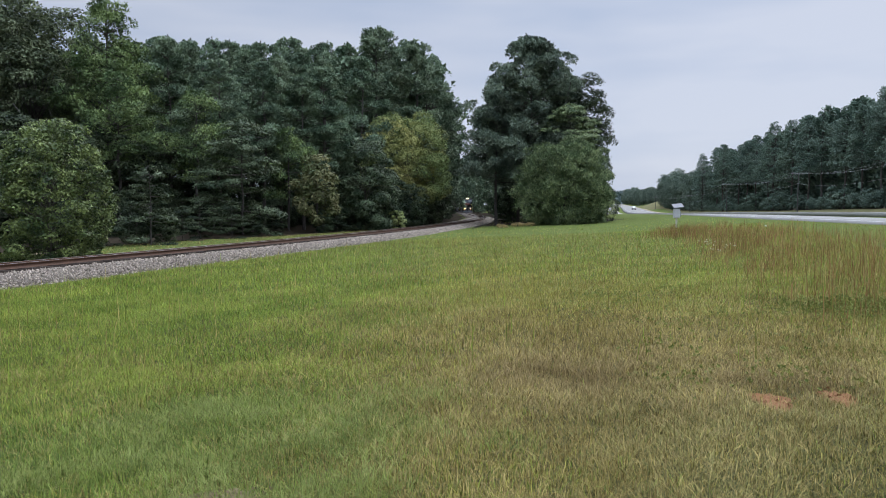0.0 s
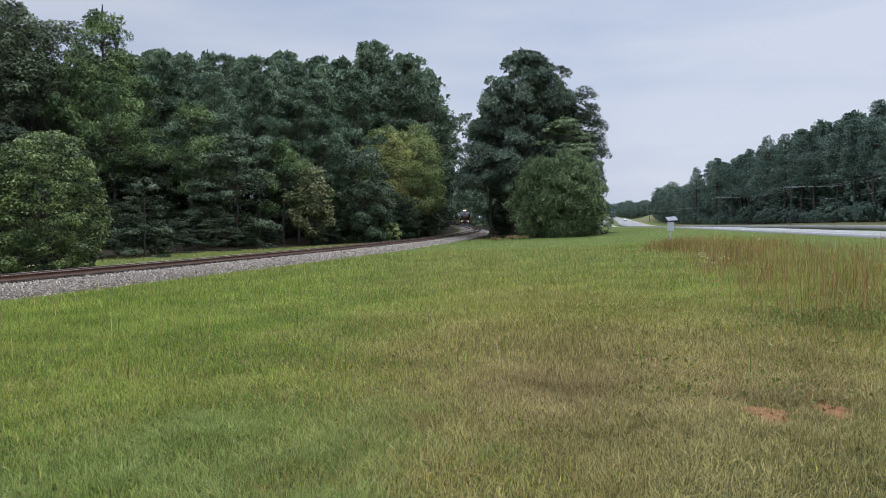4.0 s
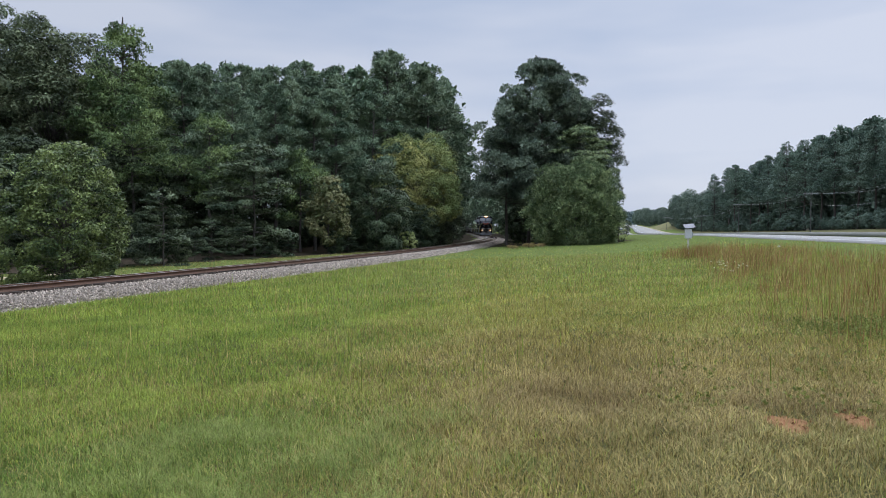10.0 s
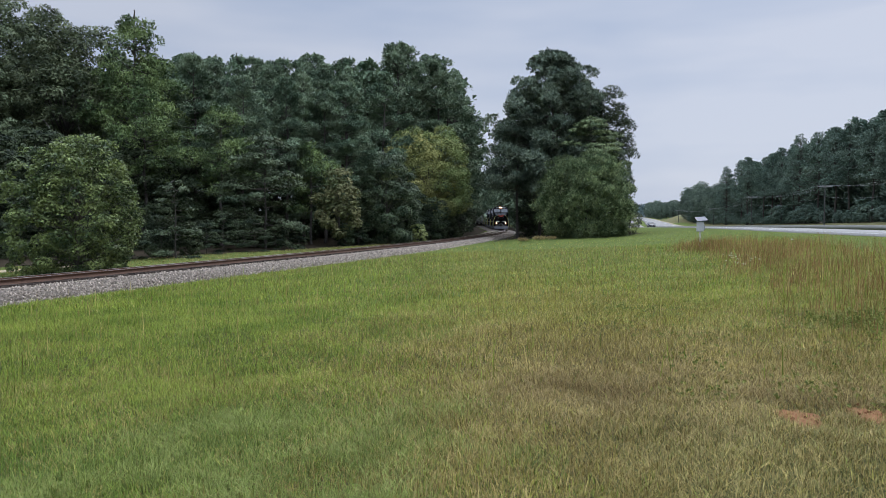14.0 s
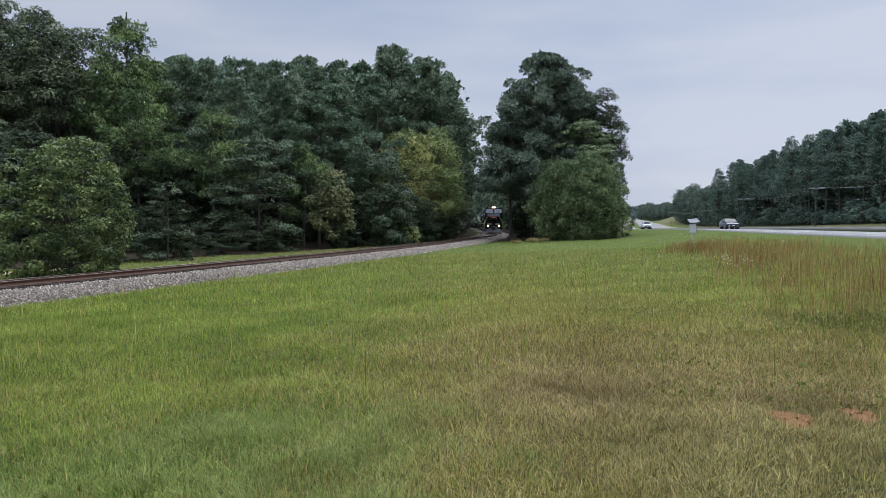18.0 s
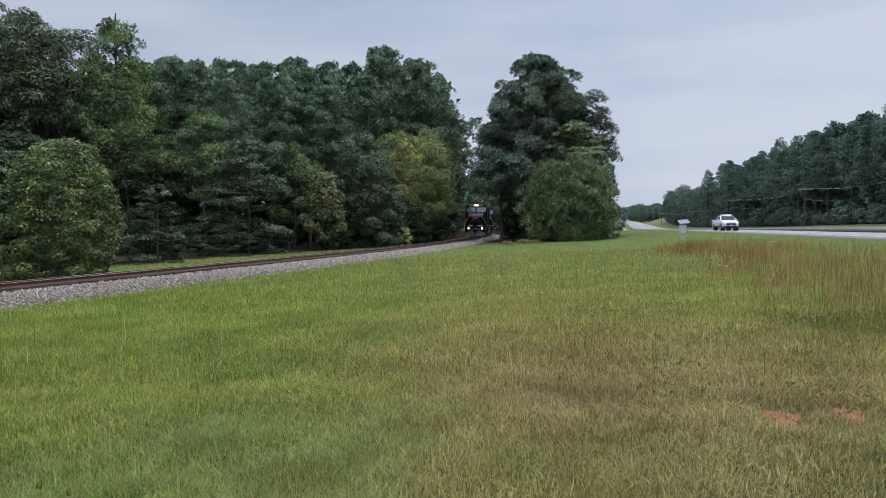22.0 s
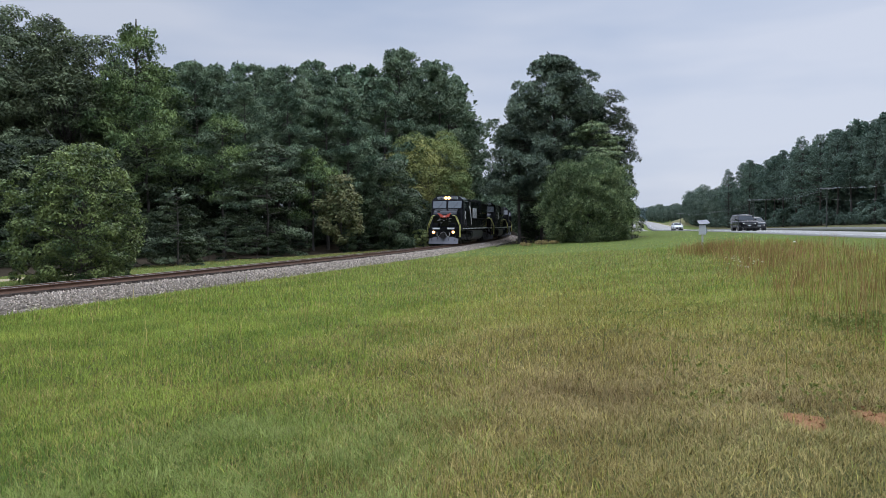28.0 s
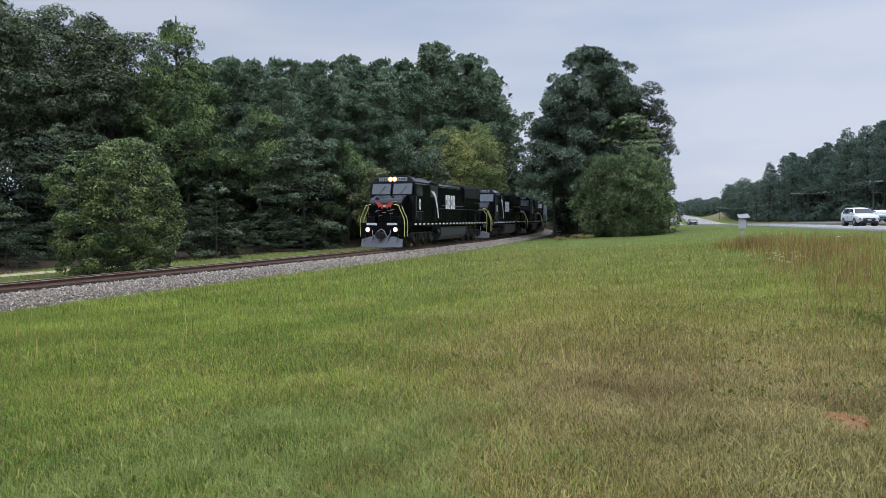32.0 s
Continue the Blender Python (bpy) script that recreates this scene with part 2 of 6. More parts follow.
for _m in (M_SOIL, M_SWARD, M_FLOOR, M_BED, M_TIE, M_EARTH, M_BANK, M_CLAY, M_SAND, M_BALLAST, M_BARK, M_ROAD):
    _m.node_tree.nodes["Principled BSDF"].inputs["Specular IOR Level"].default_value = 0.05
M_LAUREL.node_tree.nodes["Principled BSDF"].inputs["Specular IOR Level"].default_value = 0.2


# ---------------------------------------------------------------- mesh helpers
def mesh_np(name, v, f, mats, slots=None, smooth=False):
    """A mesh from arrays of corners and of faces that all have the same number of corners."""
    v, f = np.asarray(v, dtype=np.float32), np.asarray(f, dtype=np.int32)
    me = bpy.data.meshes.new(name)
    n = f.shape[1]
    me.vertices.add(len(v))
    me.vertices.foreach_set("co", v.ravel())
    me.loops.add(f.size)
    me.loops.foreach_set("vertex_index", f.ravel())
    me.polygons.add(len(f))
    me.polygons.foreach_set("loop_start", np.arange(0, f.size, n, dtype=np.int32))
    me.polygons.foreach_set("loop_total", np.full(len(f), n, dtype=np.int32))
    for m in mats:
        me.materials.append(m)
    if slots is not None:
        me.polygons.foreach_set("material_index", np.asarray(slots, dtype=np.int32))
    if smooth:
        me.polygons.foreach_set("use_smooth", np.ones(len(f), dtype=bool))
    me.update(calc_edges=True)
    return me


def part(name, bm, mat, parent=None, label="", smooth=False):
    """Links a bmesh, or a mesh, as one mesh object under a thing or a part."""
    if isinstance(bm, bpy.types.Mesh):
        me = bm
    else:
        me = bpy.data.meshes.new(name)
        if smooth:
            for f in bm.faces:
                f.smooth = True
        bm.to_mesh(me)
        bm.free()
        for m in (mat if isinstance(mat, (list, tuple)) else [mat]):
            me.materials.append(m)
    ob = new(name, me)
    ob.parent = parent
    if label:
        tagged(ob, label)
    return ob


def empty(name, m=None):
    ob = new(name)
    ob.empty_display_size = 0.3
    if m is not None:
        ob.matrix_basis = m
    return ob


def box(bm, x0, x1, y0, y1, z0, z1, bevel=0.0, turn=None, mat=0):
    r = bmesh.ops.create_cube(bm, size=1, matrix=Matrix.Translation(((x0 + x1) / 2, (y0 + y1) / 2, (z0 + z1) / 2)) @ Matrix.Diagonal((x1 - x0, y1 - y0, z1 - z0, 1)))
    vs = r["verts"]
    if turn is not None:
        bmesh.ops.transform(bm, matrix=turn, verts=vs)
    fs = list({f for v in vs for f in v.link_faces})
    for f in fs:
        f.material_index = mat
    if bevel:
        es = list({e for v in vs for e in v.link_edges})
        bmesh.ops.bevel(bm, geom=es, offset=bevel, segments=2, profile=0.6, affect="EDGES")
    return vs


def rod(bm, a, b, r0, r1=None, seg=8, mat=0):
    """A round bar from a to b."""
    a, b = Vector(a), Vector(b)
    d = b - a
    m = Matrix.Translation((a + b) / 2) @ d.to_track_quat("Z", "Y").to_matrix().to_4x4()
    r = bmesh.ops.create_cone(bm, cap_ends=True, segments=seg, radius1=r0, radius2=r0 if r1 is None else r1, depth=d.length, matrix=m)
    for f in {f for v in r["verts"] for f in v.link_faces}:
        f.material_index = mat
    return r["verts"]


def prism(bm, outline, x0, x1, axis="x", mat=0):
    """Pulls an outline of (y, z) pairs, or (x, z) for axis y, from x0 to x1."""
    def at(p, q):
        return (q, p[0], p[1]) if axis == "x" else (p[0], q, p[1])
    a = [bm.verts.new(at(p, x0)) for p in outline]
    b = [bm.verts.new(at(p, x1)) for p in outline]
    fs = [bm.faces.new(a[::-1]), bm.faces.new(b)]
    n = len(outline)
    for i in range(n):
        fs.append(bm.faces.new((a[i], a[(i + 1) % n], b[(i + 1) % n], b[i])))
    for f in fs:
        f.material_index = mat
    bmesh.ops.recalc_face_normals(bm, faces=fs)
    return a + b


# ---------------------------------------------------------------- the lie of the land
RAIL_TOP = -0.2
STEP = 0.5
_s = np.arange(-80, 440, STEP)
_u = np.clip((_s - 34.65) / (160.97 - 34.65), 0, 1)
_th = 0.3232 + (0.0292 - 0.3232) * _u - 0.3 * np.clip((_s - 228) / 110, 0, 1)
_tx, _ty = np.cumsum(np.sin(_th)) * STEP, np.cumsum(np.cos(_th)) * STEP
_k = int(np.argmin(abs(_s)))
_tx, _ty = _tx - _tx[_k] - 20.846, _ty - _ty[_k]


def track(s):
    """Place and heading (from +y towards +x) of the track's centre line, s metres along it."""
    return float(np.interp(s, _s, _tx)), float(np.interp(s, _s, _ty)), float(np.interp(s, _s, _th))


ROAD_Y = [-480, 1060]
ROAD_X = [-59.4, 199.3]
ROAD_ZY = [-480, 0, 59, 88, 118, 153, 200, 245, 280, 314, 360, 421, 520, 640, 741, 800, 900, 1060]
ROAD_ZZ = [1.0, 0.95, 0.88, 0.83, 0.59, 0.18, -0.35, -0.5, -0.2, 0.3, 0.6, 0.95, 2.0, 3.6, 4.9, 5.2, 4.5, -6.0]
BEND_Y = [-480, 230, 300, 421, 520, 741, 1060]
BEND_X = [0, 0, 6, 20, 30, 46.6, 65]
_fy = np.arange(-480, 1060, 4.0)


def eased(y, ys, vs, wide=12):
    k = np.ones(wide) / wide
    t = np.interp(_fy, ys, vs)
    t = np.convolve(np.pad(t, wide, mode="edge"), k, mode="same")[wide:-wide]
    return np.interp(y, _fy, t)


def road_x(y):
    return np.interp(y, ROAD_Y, ROAD_X) + eased(y, BEND_Y, BEND_X, 10)


def far_off(y):
    """How far the middle of the far carriageway lies beyond the near road's line."""
    return np.interp(y, [60, 110, 194], [22.5, 21.0, 14.5])


def road_z(y):
    return eased(y, ROAD_ZY, ROAD_ZZ, 8)


def off_track(x, y):
    """Metres to the right of the track's centre line."""
    return (x - np.interp(y, _ty, _tx)) * np.cos(np.interp(y, _ty, _th))


def ground(x, y):
    """Height of the ground."""
    x, y = np.asarray(x, dtype=float), np.asarray(y, dtype=float)
    dt, dr = off_track(x, y), road_x(y) - 4.6 - x
    t = np.clip(dt / np.maximum(dt + dr, 0.1), 0, 1)
    rz = road_z(y)
    z = np.where(t < 0.58, -0.62 + 0.62 * np.clip((t - 0.1) / 0.48, 0, 1) ** 0.9, (rz - 0.06) * np.clip((t - 0.58) / 0.42, 0, 1) ** 1.1)
    z = np.where(dt < 0, -0.62 + 0.02 * np.clip(-dt - 8, 0, 40), z)
    beyond = x - (road_x(y) + 7.2)
    rise = np.interp(beyond, [0, 4, 9, 12, 16, 24, 37, 45, 400], [-0.06, -0.3, -0.25, 0.15, 0.2, 0.25, 1.2, 1.5, 4.0])
    rise = rise + 4.2 * np.exp(-((y - 430) / 65) ** 2) * np.clip((beyond - 13.5) / 11, 0, 1)
    z = np.where(beyond > 0, rz + rise, z)
    z = np.where((beyond <= 0) & (dr <= 0), rz - 0.06, z)
    return z


def on_ground(x, y):
    return float(ground(x, y))


def patchy(x, y, scale, seed):
    """Smooth value 0 to 1 over the field."""
    s = seed * 1.7
    v = np.sin(x * scale + s) * np.cos(y * scale * 0.8 - s) + 0.6 * np.sin(x * scale * 2.3 - y * scale * 1.7 + 2 * s) + 0.4 * np.cos(y * scale * 3.9 + x * scale * 3.1 + s)
    return np.clip(0.5 + 0.3 * v, 0, 1)


# ---------------------------------------------------------------- ground sheet
def spaced(stops):
    out = []
    for (a, st), (b, _) in zip(stops[:-1], stops[1:]):
        out += list(np.arange(a, b - 1e-6, st))
    return np.array(out + [stops[-1][0]], dtype=float)


def make_ground():
    gx = spaced([(-2500, 500), (-500, 100), (-100, 8), (-40, 1.5), (60, 3), (150, 10), (300, 100), (500, 500), (2500, 1)])
    gy = spaced([(-600, 100), (-100, 10), (-20, 2), (2, 0.7), (30, 1.5), (100, 4), (300, 10), (700, 100), (1000, 500), (4000, 1)])
    xx, yy = np.meshgrid(gx, gy)
    zz = ground(xx, yy)
    zz = zz - 0.012 * ((abs(xx) < 60) & (yy < 60))
    v = np.stack([xx, yy, zz], -1).reshape(-1, 3)
    nx, ny = len(gx), len(gy)
    i = (np.arange(ny - 1)[:, None] * nx + np.arange(nx - 1)[None, :]).ravel()
    f = np.stack([i, i + 1, i + nx + 1, i + nx], 1)
    c = v[f].mean(1)
    dt = off_track(c[:, 0], c[:, 1])
    wood = (dt < -np.interp(c[:, 1], [20, 45, 60, 72], [9.6, 9.0, 6.0, 3.0])) | ((dt > 2.5) & (c[:, 1] > 78) & (c[:, 0] < 23)) | (c[:, 0] > road_x(c[:, 1]) + 44.5)
    ob = new("ground", mesh_np("ground", v, f, [M_SOIL, M_FLOOR, M_BANK, M_SWARD], np.where(wood, 1, np.where((c[:, 0] > road_x(c[:, 1]) + np.where(c[:, 1] > 330, 21.5, 29)) & (c[:, 1] < 560), 2, np.where(c[:, 1] > 9.5 + 5 * patchy(c[:, 0], c[:, 1], 1.3, 3), 3, 0))), True))
    tagged(ob, "rough grassy field sloping gently from road to railway", "ground", kind="structure")


make_ground()


# ---------------------------------------------------------------- railway
def ribbon(s0, s1, ds, profile):
    """Sweeps a closed outline of (across, height) along the track."""
    ss = np.arange(s0, s1 + 1e-6, ds)
    x, y, th = np.interp(ss, _s, _tx), np.interp(ss, _s, _ty), np.interp(ss, _s, _th)
    p = np.array(profile)
    v = np.stack([x[:, None] + np.cos(th)[:, None] * p[None, :, 0], y[:, None] - np.sin(th)[:, None] * p[None, :, 0], np.broadcast_to(p[None, :, 1], (len(ss), len(p)))], -1)
    n, k = len(ss), len(p)
    i = (np.arange(n - 1)[:, None] * k + np.arange(k)[None, :]).ravel()
    j = (np.arange(n - 1)[:, None] * k + (np.arange(k)[None, :] + 1) % k).ravel()
    return v.reshape(-1, 3), np.stack([i, j, j + k, i + k], 1)


def make_railway():
    tilt = 0.045
    v, f = ribbon(-60, 380, 2, [(-3.4, -0.75), (-1.75, RAIL_TOP - 0.2), (1.75, RAIL_TOP - 0.17), (3.5, -0.75)])
    bed = tagged(new("ballast_bed", mesh_np("ballast_bed", v, f, [M_BED])), "grey crushed-stone railway ballast bed", "ballast", kind="structure")
    rail_outline = [(-0.07, -0.17), (0.07, -0.17), (0.07, -0.155), (0.015, -0.13), (0.015, -0.05), (0.036, -0.035), (0.036, 0), (-0.036, 0), (-0.036, -0.035), (-0.015, -0.05), (-0.015, -0.13), (-0.07, -0.155)]
    for side in (-1, 1):
        v, f = ribbon(-60, 380, 1.5, [(side * 0.7535 + a, RAIL_TOP + b + side * tilt) for a, b in rail_outline])
        slots = np.tile(np.array([0, 0, 0, 0, 0, 0, 1, 0, 0, 0, 0, 0]), len(f) // 12)
        tagged(new("rail", mesh_np("rail", v, f, [M_RAIL, M_SHINE], slots)), "rusty steel rail with a polished head on timber sleepers", "rail", "rails", "structure")
    bm = bmesh.new()
    box(bm, -1.3, 1.3, -0.115, 0.115, -0.18, 0)
    me = bpy.data.meshes.new("sleeper")
    bm.to_mesh(me)
    bm.free()
    me.materials.append(M_TIE)
    ss = np.arange(6, 160, 0.52)
    for s in ss:
        x, y, th = track(s)
        ob = new("sleeper", me)
        ob.parent = bed
        ob.matrix_basis = pose(x, y, RAIL_TOP - 0.175 + random.uniform(-0.01, 0.01), 0, -math.degrees(math.atan(tilt / 0.7535)), -math.degrees(th) + random.uniform(-1, 1))
    # loose stones
    rng = np.random.default_rng(5)
    n = 46000
    s = 5 + 130 * rng.random(n) ** 1.5
    a = np.where(rng.random(n) < 0.8, rng.uniform(0.85, 3.9, n), rng.uniform(-3.3, 0.7, n))
    x, y, th = np.interp(s, _s, _tx), np.interp(s, _s, _ty), np.interp(s, _s, _th)
    h = np.interp(a, [-3.4, -1.75, 1.75, 3.5, 3.9], [-0.75, RAIL_TOP - 0.2, RAIL_TOP - 0.17, -0.72, -0.66])
    c = np.stack([x + np.cos(th) * a, y - np.sin(th) * a, h], 1)
    size = rng.uniform(0.017, 0.035, n) * (1 + s / 90)
    base = np.array([(1, 0, 0), (-1, 0, 0), (0, 1, 0), (0, -1, 0), (0, 0, 1), (0, 0, -1)], dtype=float)
    v = c[:, None, :] + base[None] * size[:, None, None] * rng.uniform(0.5, 1.4, (n, 6, 1)) + rng.normal(0, 0.012, (n, 6, 3))
    tri = np.array([(0, 2, 4), (2, 1, 4), (1, 3, 4), (3, 0, 4), (2, 0, 5), (1, 2, 5), (3, 1, 5), (0, 3, 5)])
    f = (np.arange(n)[:, None, None] * 6 + tri[None]).reshape(-1, 3)
    tagged(new("ballast_stones", mesh_np("ballast_stones", v.reshape(-1, 3), f, [M_BALLAST])), "loose grey and pinkish crushed stones beside the rails", "gravel", kind="stuff")


make_railway()
_v, _f = ribbon(-30, 34, 1.5, [(-7.3, -0.66), (-7.5, -0.6), (-8.3, -0.6), (-8.6, -0.68)])
tagged(new("sandy_path", mesh_np("sandy_path", _v, _f, [M_SAND])), "pale sandy path beyond the railway", "path", kind="structure")


# ---------------------------------------------------------------- road
def strip(name, ys, left, right, lift, mat, thick=0.25, far=False):
    ys = np.asarray(ys, dtype=float)
    xc, z = road_x(ys) + (far_off(ys) if far else 0), road_z(ys)
    p = [(left, lift), (right, lift), (right, lift - thick), (left, lift - thick)]
    v = np.stack([np.stack([xc + a, ys, z + b], -1) for a, b in p], 1)
    n, k = len(ys), 4
    i = (np.arange(n - 1)[:, None] * k + np.arange(k)[None, :]).ravel()
    j = (np.arange(n - 1)[:, None] * k + (np.arange(k)[None, :] + 1) % k).ravel()
    return mesh_np(name, v.reshape(-1, 3), np.stack([i, j, j + k, i + k], 1), [mat])


def make_road():
    ys = np.arange(-476, 1050, 4.0)
    road = tagged(new("road", strip("road", ys, -4.3, 6.8, 0, M_ROAD)), "pale worn asphalt highway carriageway", "road", kind="structure")
    part("edge_line", strip("edge_line", ys, -1.95, -1.83, 0.005, M_LINE, 0.01), M_LINE, road)
    part("edge_line", strip("edge_line", ys, 5.45, 5.57, 0.005, M_LINE, 0.01), M_LINE, road)
    for y in np.arange(24, 236, 12.2):
        part("lane_mark", strip("lane_mark", [y, y + 1.5, y + 3], 1.74, 1.86, 0.005, M_LINE, 0.01), M_LINE, road)
    far = tagged(new("far_road", strip("far_road", ys, -5.2, 5.2, 0.35, M_ROAD, 0.6, True)), "pale far carriageway beyond the grassy median", "road", kind="structure")
    part("edge_line", strip("edge_line", ys, -3.7, -3.58, 0.355, M_LINE, 0.01, True), M_LINE, far)
    part("edge_line", strip("edge_line", ys, 3.6, 3.72, 0.355, M_LINE, 0.01, True), M_LINE, far)
    part("gravel_shoulder", strip("gravel_shoulder", ys, 5.2, 6.6, 0.33, M_SAND, 0.6, True), M_SAND, far, "pale gravel shoulder")


make_road()


# ---------------------------------------------------------------- trees
def crown_mesh(name, rng, centres, radii, count, leaf, mat, slim=0.35, outward=0.5, up=0.15, flat=0.6):
    """Leaves or needle tufts scattered in clumps: each a slim three-cornered blade."""
    n = len(centres)
    per = np.maximum(6, (count * radii ** 2 / (radii ** 2).sum()).astype(int))
    idx = np.repeat(np.arange(n), per)
    m = len(idx)
    d = rng.normal(0, 1, (m, 3))
    d /= np.linalg.norm(d, axis=1)[:, None]
    r = rng.random(m) ** 0.33
    p = centres[idx] + d * (r * radii[idx])[:, None] * np.array([1.1, 1.1, flat])
    way = d * outward + rng.normal(0, 0.55, (m, 3)) + np.array([0, 0, up])
    way /= np.linalg.norm(way, axis=1)[:, None]
    side = np.cross(way, rng.normal(0, 1, (m, 3)))
    side /= np.linalg.norm(side, axis=1)[:, None]
    ln = leaf * rng.uniform(0.6, 1.3, m)[:, None]
    a, b = way * ln, side * ln * slim
    v = np.stack([p - a * 0.5 + b * 0.5, p - a * 0.5 - b * 0.5, p + a * 0.5], 1).reshape(-1, 3)
    f = np.arange(3 * m).reshape(-1, 3)
    return mesh_np(name, v, f, [mat])


def needles(name, rng, centres, radii, tufts, length, mat, per=6, width=0.34, flat=0.7, up=0.7, open_=0.75, below=-0.35, fill=0.15, body=None, rough=0.35, reach=1.12):
    """Needle tufts on the tops and outer sides of clumps: each a little brush of slim blades from one point."""
    cnt = np.maximum(3, (tufts * radii ** 2 / (radii ** 2).sum()).astype(int))
    idx = np.repeat(np.arange(len(centres)), cnt)
    m = len(idx)
    d = rng.normal(0, 1, (m, 3))
    d /= np.linalg.norm(d, axis=1)[:, None]
    d[:, 2] = np.where(d[:, 2] < below, -d[:, 2], d[:, 2])
    ax = centres[idx] * np.array([1, 1, 0]) if body is None else centres[idx] - np.array(body)
    ax = ax / (np.linalg.norm(ax, axis=1)[:, None] + 1e-6)
    inward = (d * ax).sum(1)
    d = np.where((inward < -0.25)[:, None], d - 2 * inward[:, None] * ax, d)
    r = np.where(rng.random(m) < fill, rng.random(m) ** 0.4, rng.uniform(0.72, reach, m))
    p = centres[idx] + d * (r * radii[idx])[:, None] * np.array([1.1, 1.1, flat])
    axis = d * 0.7 + np.array([0, 0, up]) + rng.normal(0, 0.25, (m, 3))
    axis /= np.linalg.norm(axis, axis=1)[:, None]
    axis, tip = np.repeat(axis, per, 0), np.repeat(p, per, 0)
    way = axis * 0.8 + rng.normal(0, open_, (m * per, 3))
    way /= np.linalg.norm(way, axis=1)[:, None]
    side = np.cross(axis, way) + rng.normal(0, rough, (m * per, 3))
    side -= way * (side * way).sum(1)[:, None]
    side /= np.linalg.norm(side, axis=1)[:, None] + 1e-6
    ln = length * np.repeat(rng.uniform(0.75, 1.25, m), per)[:, None] * rng.uniform(0.7, 1.2, (m * per, 1))
    q0, q1 = tip + way * ln + side * ln * width * 0.5, tip + way * ln - side * ln * width * 0.5
    v = np.concatenate([p[:, None, :], np.stack([q0, q1], 1).reshape(m, 2 * per, 3)], 1).reshape(-1, 3)
    base = np.arange(m)[:, None] * (2 * per + 1)
    k = np.arange(per)[None, :]
    f = np.stack([np.broadcast_to(base, (m, per)), base + 1 + 2 * k, base + 2 + 2 * k], -1).reshape(-1, 3)
    return mesh_np(name, v, f, [mat])


def trunk_bm(rng, h, r, limbs, lean=0.02):
    bm = bmesh.new()
    pts = [Vector((0, 0, -0.3))]
    k = 6
    for i in range(1, k + 1):
        pts.append(Vector((rng.normal(0, lean * h * 0.3), rng.normal(0, lean * h * 0.3), h * i / k)))
    for i in range(k):
        rod(bm, pts[i], pts[i + 1], r * (1 - 0.9 * i / k), r * (1 - 0.9 * (i + 1) / k), 7)
    for a, b, q in limbs:
        rod(bm, a, b, q, q * 0.35, 4)
    return bm


def foliage(name, rng, centres, radii, count, leaf, mat, slim=0.6, flat=0.6, facing=0.8, up=0.45, wild=0.5, outward=0.3, below=-0.3, fill=0.2, body=None):
    """Leaves or needle sprays on the tops and outer sides of clumps; body is the crown's middle."""
    per = np.maximum(5, (count * radii ** 2 / (radii ** 2).sum()).astype(int))
    idx = np.repeat(np.arange(len(centres)), per)
    m = len(idx)
    d = rng.normal(0, 1, (m, 3))
    d /= np.linalg.norm(d, axis=1)[:, None]
    d[:, 2] = np.where(d[:, 2] < below, -d[:, 2], d[:, 2])
    ax = centres[idx] * np.array([1, 1, 0]) if body is None else centres[idx] - np.array(body)
    ax = ax / (np.linalg.norm(ax, axis=1)[:, None] + 1e-6)
    inward = (d * ax).sum(1)
    d = np.where((inward < -0.25)[:, None], d - 2 * inward[:, None] * ax, d)
    r = np.where(rng.random(m) < fill, rng.random(m) ** 0.4, rng.uniform(0.78, 1.1, m))
    p = centres[idx] + d * (r * radii[idx])[:, None] * np.array([1.1, 1.1, flat])
    nn = d * facing + np.array([0, 0, up]) + rng.normal(0, wild, (m, 3))
    nn /= np.linalg.norm(nn, axis=1)[:, None]
    way = rng.normal(0, 0.6, (m, 3)) + d * outward
    way -= nn * (way * nn).sum(1)[:, None]
    way /= np.linalg.norm(way, axis=1)[:, None] + 1e-6
    ln = leaf * rng.uniform(0.6, 1.3, m)[:, None]
    a, b = way * ln, np.cross(nn, way) * ln * slim
    v = np.stack([p - a * 0.5 + b * 0.5, p - a * 0.5 - b * 0.5, p + a * 0.5], 1).reshape(-1, 3)
    return mesh_np(name, v, np.arange(3 * m).reshape(-1, 3), [mat])


